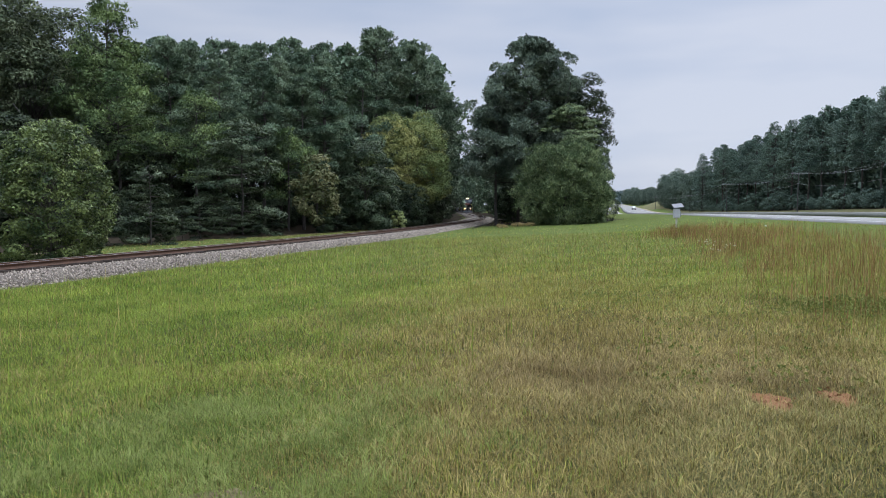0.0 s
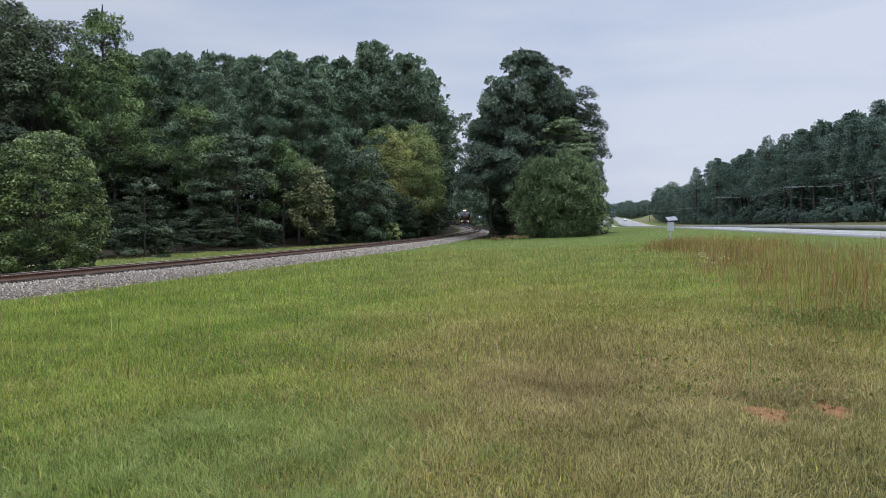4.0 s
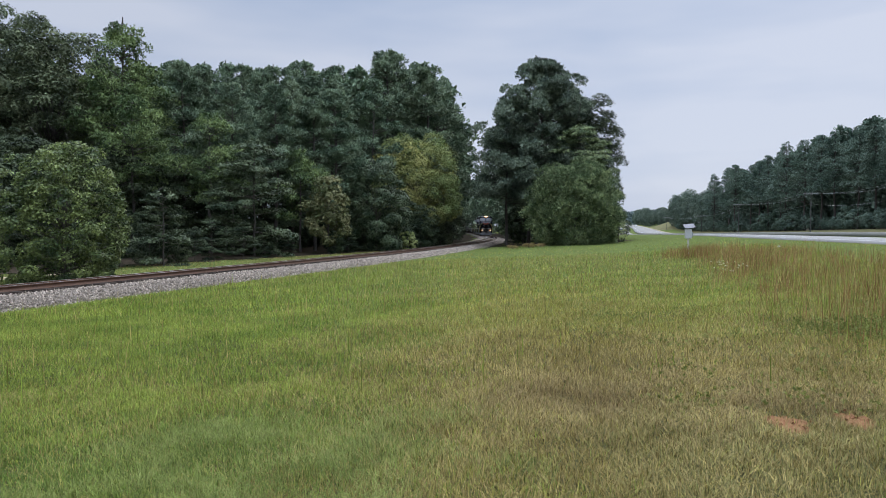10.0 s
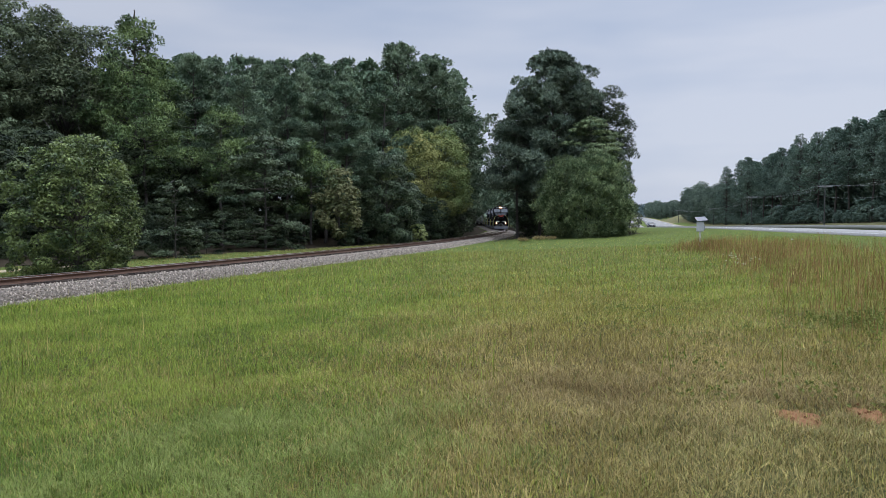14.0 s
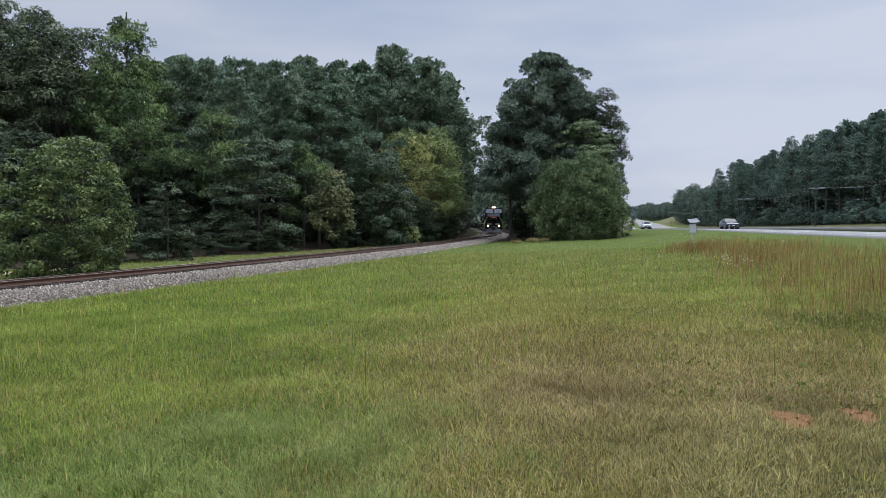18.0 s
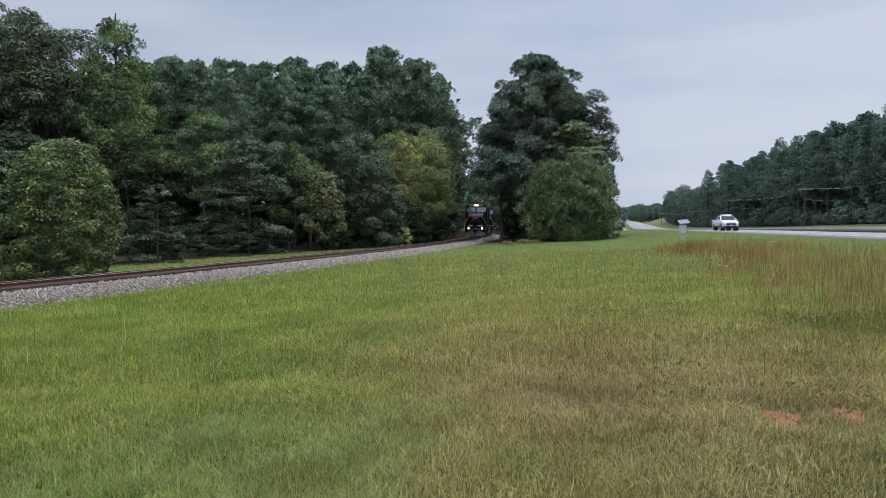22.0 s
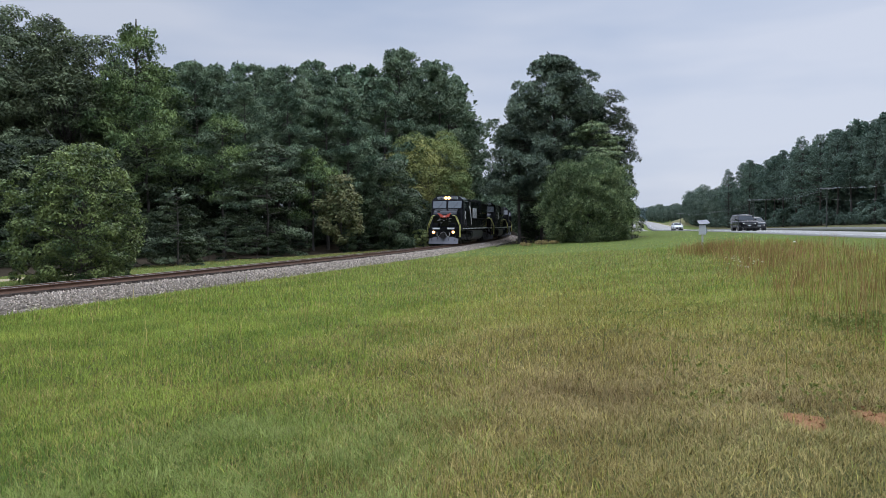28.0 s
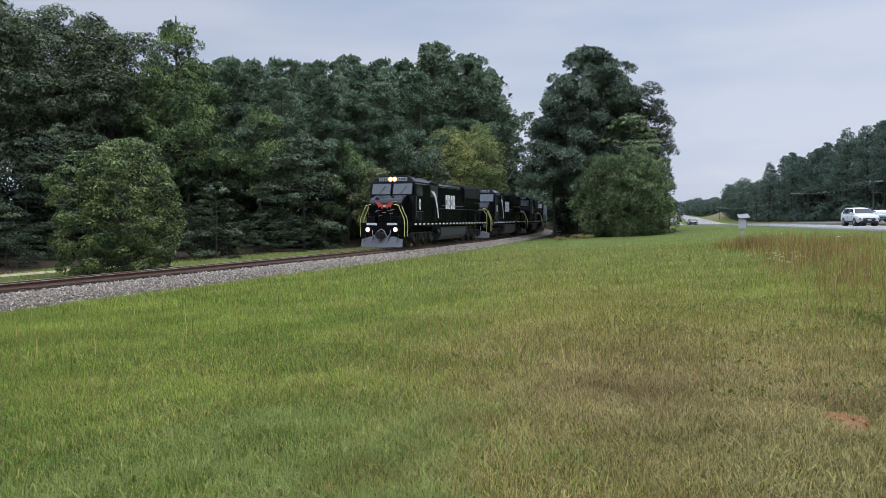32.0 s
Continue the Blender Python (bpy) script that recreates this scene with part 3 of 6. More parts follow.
def whorls(rng, h, base, spread, profile, gap, limbs, rise, size, loose=0.5, steep=0.85):
    """Clumps along limbs that leave the trunk in whorls: centres, radii and limbs."""
    cs, rs, ls = [], [], []
    z = base * h
    while z < h * 0.97:
        u = z / h
        reach = spread * float(np.interp(u, *profile))
        for k in range(limbs):
            a = rng.random() * 6.283
            ln = reach * rng.uniform(0.6, 1.02)
            zz = z + rng.normal(0, loose) * gap
            up = rise + 0.45 * u ** 2 + rng.uniform(-0.16, 0.22)
            if u > 0.8:
                ln *= 0.85
                up += 0.2
            for q in ((0.45, 0.75, 1.0) if reach > 0.5 * spread else (0.6, 1.0)):
                cs.append((math.cos(a) * ln * q, math.sin(a) * ln * q, min(zz + up * ln * q, h - steep * ln * q)))
                rs.append(size * rng.uniform(0.75, 1.25) * (0.75 + 0.25 * q) * (0.6 + 0.4 * reach / spread))
            ls.append(((0, 0, zz), (math.cos(a) * ln, math.sin(a) * ln, min(zz + up * ln, h - steep * ln)), 0.012 + 0.0022 * h))
        z += gap * rng.uniform(0.8, 1.2) * (1.15 - 0.55 * u)
    for q, w in ((0.92, 0.9), (0.955, 0.7), (0.985, 0.5), (1.0, 0.35)):
        cs.append((rng.normal(0, 0.15), rng.normal(0, 0.15), h * q)), rs.append(size * w)
    return np.array(cs), np.array(rs), ls


PINE_SHAPE = ([0, 0.35, 0.6, 0.8, 0.92, 1.0], [0.75, 1.0, 0.9, 0.56, 0.27, 0.07])


def pine(seed, h, base, spread, tufts, mat=None, length=0.23, label="", gap=1.5, limbs=5, size=0.8, shape=PINE_SHAPE, steep=0.85, group="pines of the wood", per=4, width=0.45, rise=0.0):
    """A loblolly pine: straight trunk, limbs in whorls, brushes of needles in pads."""
    rng = np.random.default_rng(seed)
    c, cr, ls = whorls(rng, h, base, spread, shape, gap, limbs, rise, size, 0.6, steep)
    root = empty("pine_tree")
    part("trunk", trunk_bm(rng, h * 0.96, 0.011 * h + 0.03, ls), M_BARK, root)
    part("crown", needles("crown", rng, c, cr, tufts, length, mat or M_PINE, per, width), None, root)
    return tagged(root, label or "tall dark green pine with tufted needles at the wood's edge", "tree", group)


def layered(seed, h, spread, count, mat, leaf=0.3, base=0.12, label="", name="understorey_tree", gap=0.85, limbs=4, group="understorey trees"):
    """A slight tree whose leaves lie in flat drooping tiers."""
    rng = np.random.default_rng(seed)
    c, cr, ls = whorls(rng, h, base, spread, ([0, 0.15, 0.45, 0.75, 1.0], [0.7, 1.0, 0.95, 0.6, 0.15]), gap, limbs, -0.1, spread * 0.27, 0.9)
    root = empty(name)
    part("trunk", trunk_bm(rng, h * 0.95, 0.009 * h + 0.02, ls), M_BARK, root)
    part("crown", foliage("crown", rng, c, cr, count, leaf, mat, 0.6, 0.42, 0.5, 0.5, 0.4, 0.5, -0.2), None, root)
    return tagged(root, label, "tree", group)


def broadleaf(seed, h, spread, count, mat, leaf=0.3, low=0.12, label="", name="tree", clumps=64, category="tree", group="", slim=0.75, size=0.24, full=2.4, wild=0.4, outward=0.3, taper=0.0, flat=0.8, up=0.35, sprigs=False):
    """A leafy tree or shrub: clumps over a lumpy rounded body, with foliage down to low."""
    rng = np.random.default_rng(seed)
    # clump directions spread evenly over the body
    k = np.arange(clumps) + 0.5
    up_ = 1 - 2 * k / clumps
    turn = k * 2.39996 + seed
    d = np.stack([np.cos(turn) * np.sqrt(1 - up_ ** 2), np.sin(turn) * np.sqrt(1 - up_ ** 2), up_], 1) + rng.normal(0, 0.07, (clumps, 3))
    d /= np.linalg.norm(d, axis=1)[:, None]
    ang = np.arctan2(d[:, 1], d[:, 0])
    lump = 1 + 0.1 * np.sin(3 * ang + seed) + 0.08 * np.sin(5 * ang + 2 * seed + 4 * d[:, 2])
    inside = np.where(rng.random(clumps) < 0.25, rng.uniform(0.45, 0.8, clumps), rng.uniform(0.82, 1.0, clumps)) * lump
    # a squarer body than a ball: bulging sides, flat foot
    q = (abs(d) ** full).sum(1) ** (-1 / full)
    half = (1 - low) * h / 2
    mid = low * h + half
    k = 1 - size * 0.8
    c = d * (q * inside)[:, None] * np.array([spread * k, spread * k, half * (1 - size * 0.5 * spread / half)]) + np.array([0, 0, mid])
    c[:, :2] *= (1 + taper * (mid - c[:, 2]) / half)[:, None]
    c[:, 2] = np.maximum(c[:, 2], 0.1)
    cr = rng.uniform(0.7, 1.25, clumps) * spread * size
    limbs = [((0, 0, max(0.1, c[i, 2] * 0.55)), tuple(c[i] * 0.85), 0.01 + 0.003 * h) for i in range(0, clumps, 4)]
    root = empty(name)
    part("trunk", trunk_bm(rng, h * 0.7, 0.012 * h + 0.03, limbs, 0.012), M_BARK, root)
    if sprigs:
        me = needles("crown", rng, c, cr, count, leaf, mat, 4, 0.21, 0.9, 0.5, 0.42, -0.5, 0.15, (0, 0, mid * 0.6), 0.8, 1.35)
    else:
        me = foliage("crown", rng, c, cr, count, leaf, mat, slim, flat, 0.8, up, wild, outward, -0.55, 0.15, (0, 0, mid * 0.7))
    part("crown", me, None, root)
    return tagged(root, label, category, group)


def place(ob, x, y, size=1.0, turn=0.0, tall=1.0):
    """Stands a thing made at the origin on the ground."""
    ob.matrix_basis = pose(x, y, on_ground(x, y), 0, 0, turn) @ Matrix.Diagonal((size, size, size * tall, 1))
    return ob


def again(ob, x, y, size=1.0, turn=0.0, tall=1.0):
    c = copy_thing(ob, Matrix.Identity(4))
    return place(c, x, y, size, turn, tall)


def make_woods():
    rng = random.Random(11)
    # pines of the wood behind the railway
    pines = [pine(20 + i, 20, (0.28, 0.4, 0.22, 0.33, 0.25)[i], (3.9, 3.5, 4.1, 3.7, 4.0)[i], 9000, size=0.86, gap=1.65, length=0.25) for i in range(5)]
    tops = [pine(30 + i, 20, 0.42, 4.0, 6500, size=0.9, gap=1.55, length=0.26) for i in range(3)]
    backs = [pine(34 + i, 20, 0.06, 4.2, 950, length=0.7, size=1.0, gap=1.6, per=5) for i in range(2)]
    used = set()

    def put_one(kinds, x, y, size):
        k, turn = rng.randrange(len(kinds)), rng.uniform(0, 360)
        if kinds[k].name not in used:
            used.add(kinds[k].name)
            return place(kinds[k], x, y, size, turn)
        return again(kinds[k], x, y, size, turn)

    def put(x, y, size):
        return put_one(pines, x, y, size)

    def put_back(x, y, size):
        return put_one(backs, x, y, size)

    def put_top(x, y, size):
        return put_one(tops, x, y, size)
    for row, (y0, x0, x1, size) in enumerate([(68, -33, -9, 0.7), (76, -36, -8, 0.86), (85, -47, -6, 1.0), (94, -57, -3, 1.11), (104, -66, 1, 1.2), (114, -72, 4, 1.1)]):
        x = x0
        while x < x1:
            (put if row < 2 else put_top if row < 5 else put_back)(x + rng.uniform(-1, 1), y0 + rng.uniform(-2.5, 2.5), size * rng.uniform(0.94, 1.05) * (1.13 if x > -0.075 * y0 else 1.04 if x > -34 else 1.0))
            x += rng.uniform(3.3, 4.6)
    for x, y, size in ((-28, 60, 0.8), (-21, 58.5, 0.78), (-17.5, 60.5, 0.72), (-14.4, 63.5, 0.74), (-11.3, 66, 0.72)):
        put(x, y, size)
    for y in range(92, 330, 7):
        tx = float(np.interp(y, _ty, _tx))
        (put if y < 130 else put_top)(tx - (rng.uniform(6.2, 7.0) if y < 125 else rng.uniform(8.0, 9.5)), y, rng.uniform(1.0, 1.12) + 0.14 * (y < 110))
        put_back(tx - rng.uniform(14, 18), y + 3, rng.uniform(1.05, 1.2))
    # pines on the field side of the curve
    dome = ([0, 0.25, 0.45, 0.65, 0.82, 0.93, 1.0], [0.95, 1.0, 0.93, 0.74, 0.46, 0.23, 0.05])
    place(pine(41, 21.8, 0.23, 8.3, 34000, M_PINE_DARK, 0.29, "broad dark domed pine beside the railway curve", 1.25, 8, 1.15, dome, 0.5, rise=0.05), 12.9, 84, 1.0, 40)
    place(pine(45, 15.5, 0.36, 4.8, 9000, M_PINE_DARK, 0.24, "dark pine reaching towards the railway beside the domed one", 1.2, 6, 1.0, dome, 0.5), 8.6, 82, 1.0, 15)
    for x, y, s in ((17.6, 88, 0.93), (18.6, 91, 0.85), (12.8, 94, 0.95), (16.5, 95, 0.95), (20.0, 99, 0.85), (13, 101, 0.9), (20.0, 108, 0.85), (16.5, 108, 0.9), (18, 118, 0.9), (18.6, 149, 1.15), (18.9, 163, 1.15), (19.5, 190, 1.2), (19, 130, 0.95), (20.5, 142, 0.95), (21, 154, 1.0), (21.5, 166, 1.0), (21.5, 180, 1.0), (21, 194, 1.0), (22, 208, 1.0), (21, 224, 1.0), (19, 240, 1.0), (16, 256, 1.0), (12, 272, 1.0), (26, 215, 1.0), (25, 240, 1.1), (20, 270, 1.1), (14, 290, 1.25), (26, 170, 1.0), (18, 250, 1.15), (20, 262, 1.2), (17, 283, 1.3), (22, 288, 1.3), (10, 296, 1.3), (19, 300, 1.35), (14, 306, 1.4), (8, 312, 1.4)):
        (put if y < 112 else put_back)(x, y, s if y < 235 else 0.8 * s)
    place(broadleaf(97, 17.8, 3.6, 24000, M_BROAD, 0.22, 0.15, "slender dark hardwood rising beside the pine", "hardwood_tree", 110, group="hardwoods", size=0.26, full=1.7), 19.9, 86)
    place(layered(98, 13.2, 4.0, 18000, M_CEDAR, 0.26, 0.4, "grey-green tree with drooping feathery boughs", "drooping_tree", 1.0, 6, ""), 16.3, 77.5)
    # undergrowth along the railway, canopy shade darkened into its leaf colour
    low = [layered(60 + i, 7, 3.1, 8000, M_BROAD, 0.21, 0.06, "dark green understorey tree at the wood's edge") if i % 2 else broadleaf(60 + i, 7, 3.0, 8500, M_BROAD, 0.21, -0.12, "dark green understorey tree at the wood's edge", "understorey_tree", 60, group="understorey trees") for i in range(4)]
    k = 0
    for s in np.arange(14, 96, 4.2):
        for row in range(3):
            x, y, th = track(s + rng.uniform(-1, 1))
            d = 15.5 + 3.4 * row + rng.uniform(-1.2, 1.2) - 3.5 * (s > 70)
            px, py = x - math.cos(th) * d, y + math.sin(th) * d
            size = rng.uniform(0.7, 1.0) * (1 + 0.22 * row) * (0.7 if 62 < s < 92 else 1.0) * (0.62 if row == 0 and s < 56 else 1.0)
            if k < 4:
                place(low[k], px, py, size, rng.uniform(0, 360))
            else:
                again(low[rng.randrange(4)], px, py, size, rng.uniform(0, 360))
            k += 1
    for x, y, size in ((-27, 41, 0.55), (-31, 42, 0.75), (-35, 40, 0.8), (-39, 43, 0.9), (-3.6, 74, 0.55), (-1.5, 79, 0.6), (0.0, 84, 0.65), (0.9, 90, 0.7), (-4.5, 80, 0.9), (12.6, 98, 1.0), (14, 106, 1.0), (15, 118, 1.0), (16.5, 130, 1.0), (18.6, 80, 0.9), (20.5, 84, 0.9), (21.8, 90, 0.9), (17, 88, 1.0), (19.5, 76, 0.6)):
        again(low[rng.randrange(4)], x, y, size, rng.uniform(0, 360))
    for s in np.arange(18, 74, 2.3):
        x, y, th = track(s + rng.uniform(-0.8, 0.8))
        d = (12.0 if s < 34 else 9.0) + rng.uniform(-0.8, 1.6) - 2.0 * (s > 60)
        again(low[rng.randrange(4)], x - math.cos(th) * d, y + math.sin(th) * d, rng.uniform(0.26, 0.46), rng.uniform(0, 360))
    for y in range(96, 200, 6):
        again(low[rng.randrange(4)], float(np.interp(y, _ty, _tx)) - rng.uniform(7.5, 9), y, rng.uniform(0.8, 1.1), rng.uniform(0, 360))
    place(layered(66, 4.5, 1.7, 3600, M_TIER, 0.18, 0.02, "small grey-green evergreen beside the path", gap=0.6), -15.9, 41)
    place(layered(67, 8.9, 3.4, 15000, M_TIER, 0.2, 0.05, "tiered understorey tree before the dark wood"), -13.9, 54)
    place(broadleaf(68, 7.2, 2.1, 4600, M_TAN, 0.24, 0.06, "small understorey tree with tan and olive leaves", "understorey_tree", 40, group="understorey trees", size=0.34, full=1.8), -9.2, 60.5)
    # large trees at the near end of the wood
    oaks = [broadleaf(80 + i, 19.0, 5.6, 56000, M_OAK, 0.2, 0.28, "tall dark hardwood tree at the wood's edge", "hardwood_tree", 210, group="hardwoods", size=0.17) for i in range(2)]
    place(oaks[0], -38, 52, 1.0, 10)
    place(oaks[1], -44, 56, 1.05, 70)
    again(oaks[0], -37.5, 60, 1.05, 200)
    again(oaks[1], -31.5, 58, 0.97, 120)
    again(oaks[0], -29.5, 48, 0.45, 60)
    place(pine(40, 18.0, 0.2, 4.4, 9500, M_PINE_LIGHT, 0.22, "tall open-crowned pine standing above the hardwoods", 1.15, 8, 1.0, dome, 0.5), -25.2, 57)
    place(pine(42, 11.3, 0.42, 3.3, 3200, M_PINE_LIGHT, 0.18, "young light green pine reaching out of the wood's edge", 1.2, 5, 0.8), -18.2, 56.5)
    place(pine(44, 11.6, 0.48, 3.3, 3400, M_PINE_LIGHT, 0.19, "young light green pine reaching out of the wood's edge", 1.2, 5, 0.8), -22.4, 52)
    place(pine(43, 9.0, 0.35, 2.6, 2200, M_PINE_LIGHT, 0.18, "young light green pine reaching out of the wood's edge", 1.2, 4, 0.75), -12.0, 62.5)
    # the round shrub beside the track
    place(broadleaf(91, 5.6, 2.65, 44000, M_LAUREL, 0.108, -0.14, "large rounded glossy-leaved evergreen shrub beside the railway", "shrub", 300, "shrub", size=0.14, full=2.2, wild=0.6, taper=0.03), -15.1, 28.5)
    place(broadleaf(99, 8.9, 3.5, 24000, M_TIER, 0.2, -0.12, "dense dark green tree before the yellowing one", "understorey_tree", 100, group="understorey trees", size=0.22), -5.6, 67.5)
    place(broadleaf(92, 13.2, 5.7, 44000, M_YELLOW, 0.19, 0.14, "broad tree with leaves turning yellow beside the railway", "yellowing_tree", 150, size=0.19), -1.95, 84)
    again(low[0], -1.5, 76.3, 0.68, 140)
    again(low[1], -4.0, 75.4, 0.9, 30)
    place(broadleaf(93, 2.1, 0.9, 1500, M_SAPLING, 0.17, 0.02, "small pale green sapling beside the ballast", "sapling", 24), -2.55, 67)
    place(broadleaf(94, 8.3, 4.65, 19000, M_CEDAR, 0.33, -0.16, "large bushy cedar before the pines", "cedar", 220, size=0.16, full=2.8, sprigs=True), 14.9, 73)
    place(broadleaf(44, 2.3, 0.85, 900, M_SAPLING, 0.1, 0.05, "airy pale-leaved weed shrub beside the cedar", "weed_shrub", 22, "shrub", size=0.3), 19.2, 72.0)
    brush = broadleaf(95, 0.7, 1.0, 2600, M_DEAD, 0.13, 0.0, "reddish-brown dry brush beside the railway", "dry_brush", 40, "brush", "dry brush", slim=0.2, wild=0.9, outward=1.2)
    place(brush, 7.4, 65.5, 0.55)
    again(brush, 9.2, 67.5, 0.66, 80)
    again(brush, 10.6, 69, 0.52, 200)
    # a dead branch dropped on the ballast
    bm = bmesh.new()
    for a, b, r in (((0, 0, 0), (1.1, 0.25, 0.22), 0.035), ((1.1, 0.25, 0.22), (1.9, 0.2, 0.5), 0.025), ((0.7, 0.16, 0.14), (1.2, -0.3, 0.5), 0.02), ((1.2, -0.3, 0.5), (1.5, -0.5, 0.5), 0.012), ((0.4, 0.1, 0.08), (0.6, 0.5, 0.2), 0.015)):
        rod(bm, a, b, r, r * 0.6, 6)
    ob = part("fallen_branch", bm, M_BARK)
    ob.matrix_basis = pose(4.9, 69.5, on_ground(4.9, 69.5) + 0.03, 0, 0, 25)
    tagged(ob, "bare dead branch fallen beside the ballast", "branch")
    # the wood beyond the road, distance haze tinted into its leaf colours
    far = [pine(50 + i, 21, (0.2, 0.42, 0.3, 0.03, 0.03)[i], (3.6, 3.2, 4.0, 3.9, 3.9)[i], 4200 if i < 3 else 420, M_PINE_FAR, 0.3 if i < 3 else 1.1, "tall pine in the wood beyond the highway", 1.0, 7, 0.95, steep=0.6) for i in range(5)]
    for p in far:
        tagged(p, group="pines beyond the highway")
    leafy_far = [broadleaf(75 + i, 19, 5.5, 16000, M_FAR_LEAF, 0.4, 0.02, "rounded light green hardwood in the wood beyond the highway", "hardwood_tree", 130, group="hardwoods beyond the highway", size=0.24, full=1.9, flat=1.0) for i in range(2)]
    round_used = 0
    k = 0
    for row in range(3):
        y = 60.0
        while y < 820:
            if 378 < y < 550:
                y = 550.0
            x = (66 + 0.168 * y if y < 180 else float(np.interp(y, [180, 230, 330, 378], [96.2, 101, 118, 131])) if y < 400 else float(road_x(y)) + 27) + row * 8 + rng.uniform(-2, 2)
            size = rng.uniform(0.9, 1.1) * np.interp(y, [60, 150, 190, 235, 262, 310, 378, 550, 820], [1.14, 1.11, 1.07, 1.01, 0.92, 0.88, 0.86, 0.72, 0.85])
            if y > 262:
                (place if round_used < 2 else again)(leafy_far[round_used % 2], x, y, size * rng.uniform(0.9, 1.06), rng.uniform(0, 360))
                round_used += 1
            elif k < 5:
                place(far[k], x, y, size, rng.uniform(0, 360))
            else:
                again(far[rng.randrange(3) if row == 0 and y < 330 else 3 + rng.randrange(2)], x, y, size, rng.uniform(0, 360))
            k += 1
            y += rng.uniform(4.0, 6.5) * (1 + y / 260) + row * 1.2
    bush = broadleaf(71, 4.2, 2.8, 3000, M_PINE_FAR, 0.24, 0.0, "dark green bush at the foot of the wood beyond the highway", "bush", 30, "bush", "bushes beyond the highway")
    y = 62.0
    while y < 330:
        x = (65.2 + 0.168 * y if y < 180 else float(np.interp(y, [180, 230, 330], [95.4, 100, 117]))) + rng.uniform(-1.2, 1.2)
        (place if y == 62.0 else again)(bush, x, y, rng.uniform(0.5, 1.3), rng.uniform(0, 360))
        y += rng.uniform(2.6, 4.2) * (1 + y / 300)
    # far tree line, its haze carried by the leaf colour
    rg = np.random.default_rng(3)
    n = 260
    fx = rg.uniform(150, 420, n)
    fy = 900 + 100 * rg.random(n)
    c = np.stack([fx, fy, 2 + 18 * rg.random(n)], 1)
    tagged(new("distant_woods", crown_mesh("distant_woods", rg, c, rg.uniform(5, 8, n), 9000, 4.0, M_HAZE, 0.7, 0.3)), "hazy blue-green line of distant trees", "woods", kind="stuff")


make_woods()


# ---------------------------------------------------------------- grass
def blades(rng, n, x, y, height, width, mats, slots, bend=0.35, combed=0.0, plain=False):
    """Grass blades: each two bent, tapering pieces, or one slim piece if plain. combed: how far neighbours lean alike."""
    z = ground(x, y)
    a = rng.random(n) * 2 * np.pi
    if combed:
        a = a * (1 - combed) + 9.0 * patchy(x, y, 3.3, 6) * combed
    lean = height * bend * rng.normal(0, 1, n)
    d = np.stack([np.cos(a), np.sin(a), np.zeros(n)], 1)
    side = np.stack([-np.sin(a), np.cos(a), np.zeros(n)], 1) * (width / 2)[:, None]
    p0 = np.stack([x, y, z - 0.02], 1)
    p1 = p0 + d * (lean * 0.35)[:, None] + np.array([0, 0, 1]) * (height * 0.6)[:, None]
    p2 = p0 + d * lean[:, None] + np.array([0, 0, 1]) * height[:, None]
    if plain:
        return np.stack([p0 - side, p0 + side, p2], 1).reshape(-1, 3), np.arange(3 * n).reshape(-1, 3), np.asarray(slots)
    v = np.stack([p0 - side, p0 + side, p1 + side * 0.8, p1 - side * 0.8, p2], 1).reshape(-1, 3)
    b = np.arange(n)[:, None] * 5
    f = np.concatenate([b + np.array([[0, 1, 2]]), b + np.array([[0, 2, 3]]), b + np.array([[3, 2, 4]])], 1).reshape(-1, 3)
    return v, f, np.repeat(slots, 3)


def field(rng, n, y0, y1, power=1.0):
    """Places spread over the wedge of field before the eye."""
    y = (y0 ** power + (y1 ** power - y0 ** power) * rng.random(n)) ** (1 / power)
    x = y * rng.uniform(-0.86, 0.86, n)
    return x, y


def dryness(x, y):
    """Share of straw among the blades."""
    d = 0.12 + 0.35 * patchy(x, y, 0.9, 3)
    d = d + 0.45 * np.exp(-(((x - 2.2) / 2.6) ** 2 + ((y - 8.5) / 3.0) ** 2)) + 0.25 * np.exp(-(((x - 1.0) / 2.0) ** 2 + ((y - 5.0) / 1.5) ** 2))
    d = d + 0.35 * np.clip((x + 1.5) / 4, 0, 1) * np.clip((16 - y) / 8, 0, 1) - 0.2 * np.clip((-x - 0.5) / 3, 0, 1)
    d = d * np.where((y > 36) & (x > 11), 0.15, 1.0) * np.where((off_track(x, y) < 11) & (y > 12), 0.55, 1.0)
    return np.clip(d, 0.04, 0.85)


BARE = [(2.97, 5.74, 0.15, 0.26), (3.54, 5.74, 0.12, 0.22), (-2.5, 4.05, 0.3, 0.1), (-1.25, 4.15, 0.3, 0.1)]


def bare(x, y):
    """Where the soil lies open."""
    r = np.full(x.shape, 9.0)
    for cx, cy, a, b in BARE:
        r = np.minimum(r, ((x - cx) / a) ** 2 + ((y - cy) / b) ** 2)
    return r < 0.8 + 0.5 * patchy(x, y, 9.0, 4)


def deadness(x, y):
    """Share of dead brown blades."""
    d = 0.85 * np.exp(-(((x - 1.8) / 1.8) ** 2 + ((y - 7.0) / 1.6) ** 2)) + 0.5 * np.exp(-(((x - 3.4) / 0.8) ** 2 + ((y - 6.3) / 0.7) ** 2))
    return np.clip(d * (0.4 + 0.9 * patchy(x, y, 2.2, 7)), 0, 0.8)


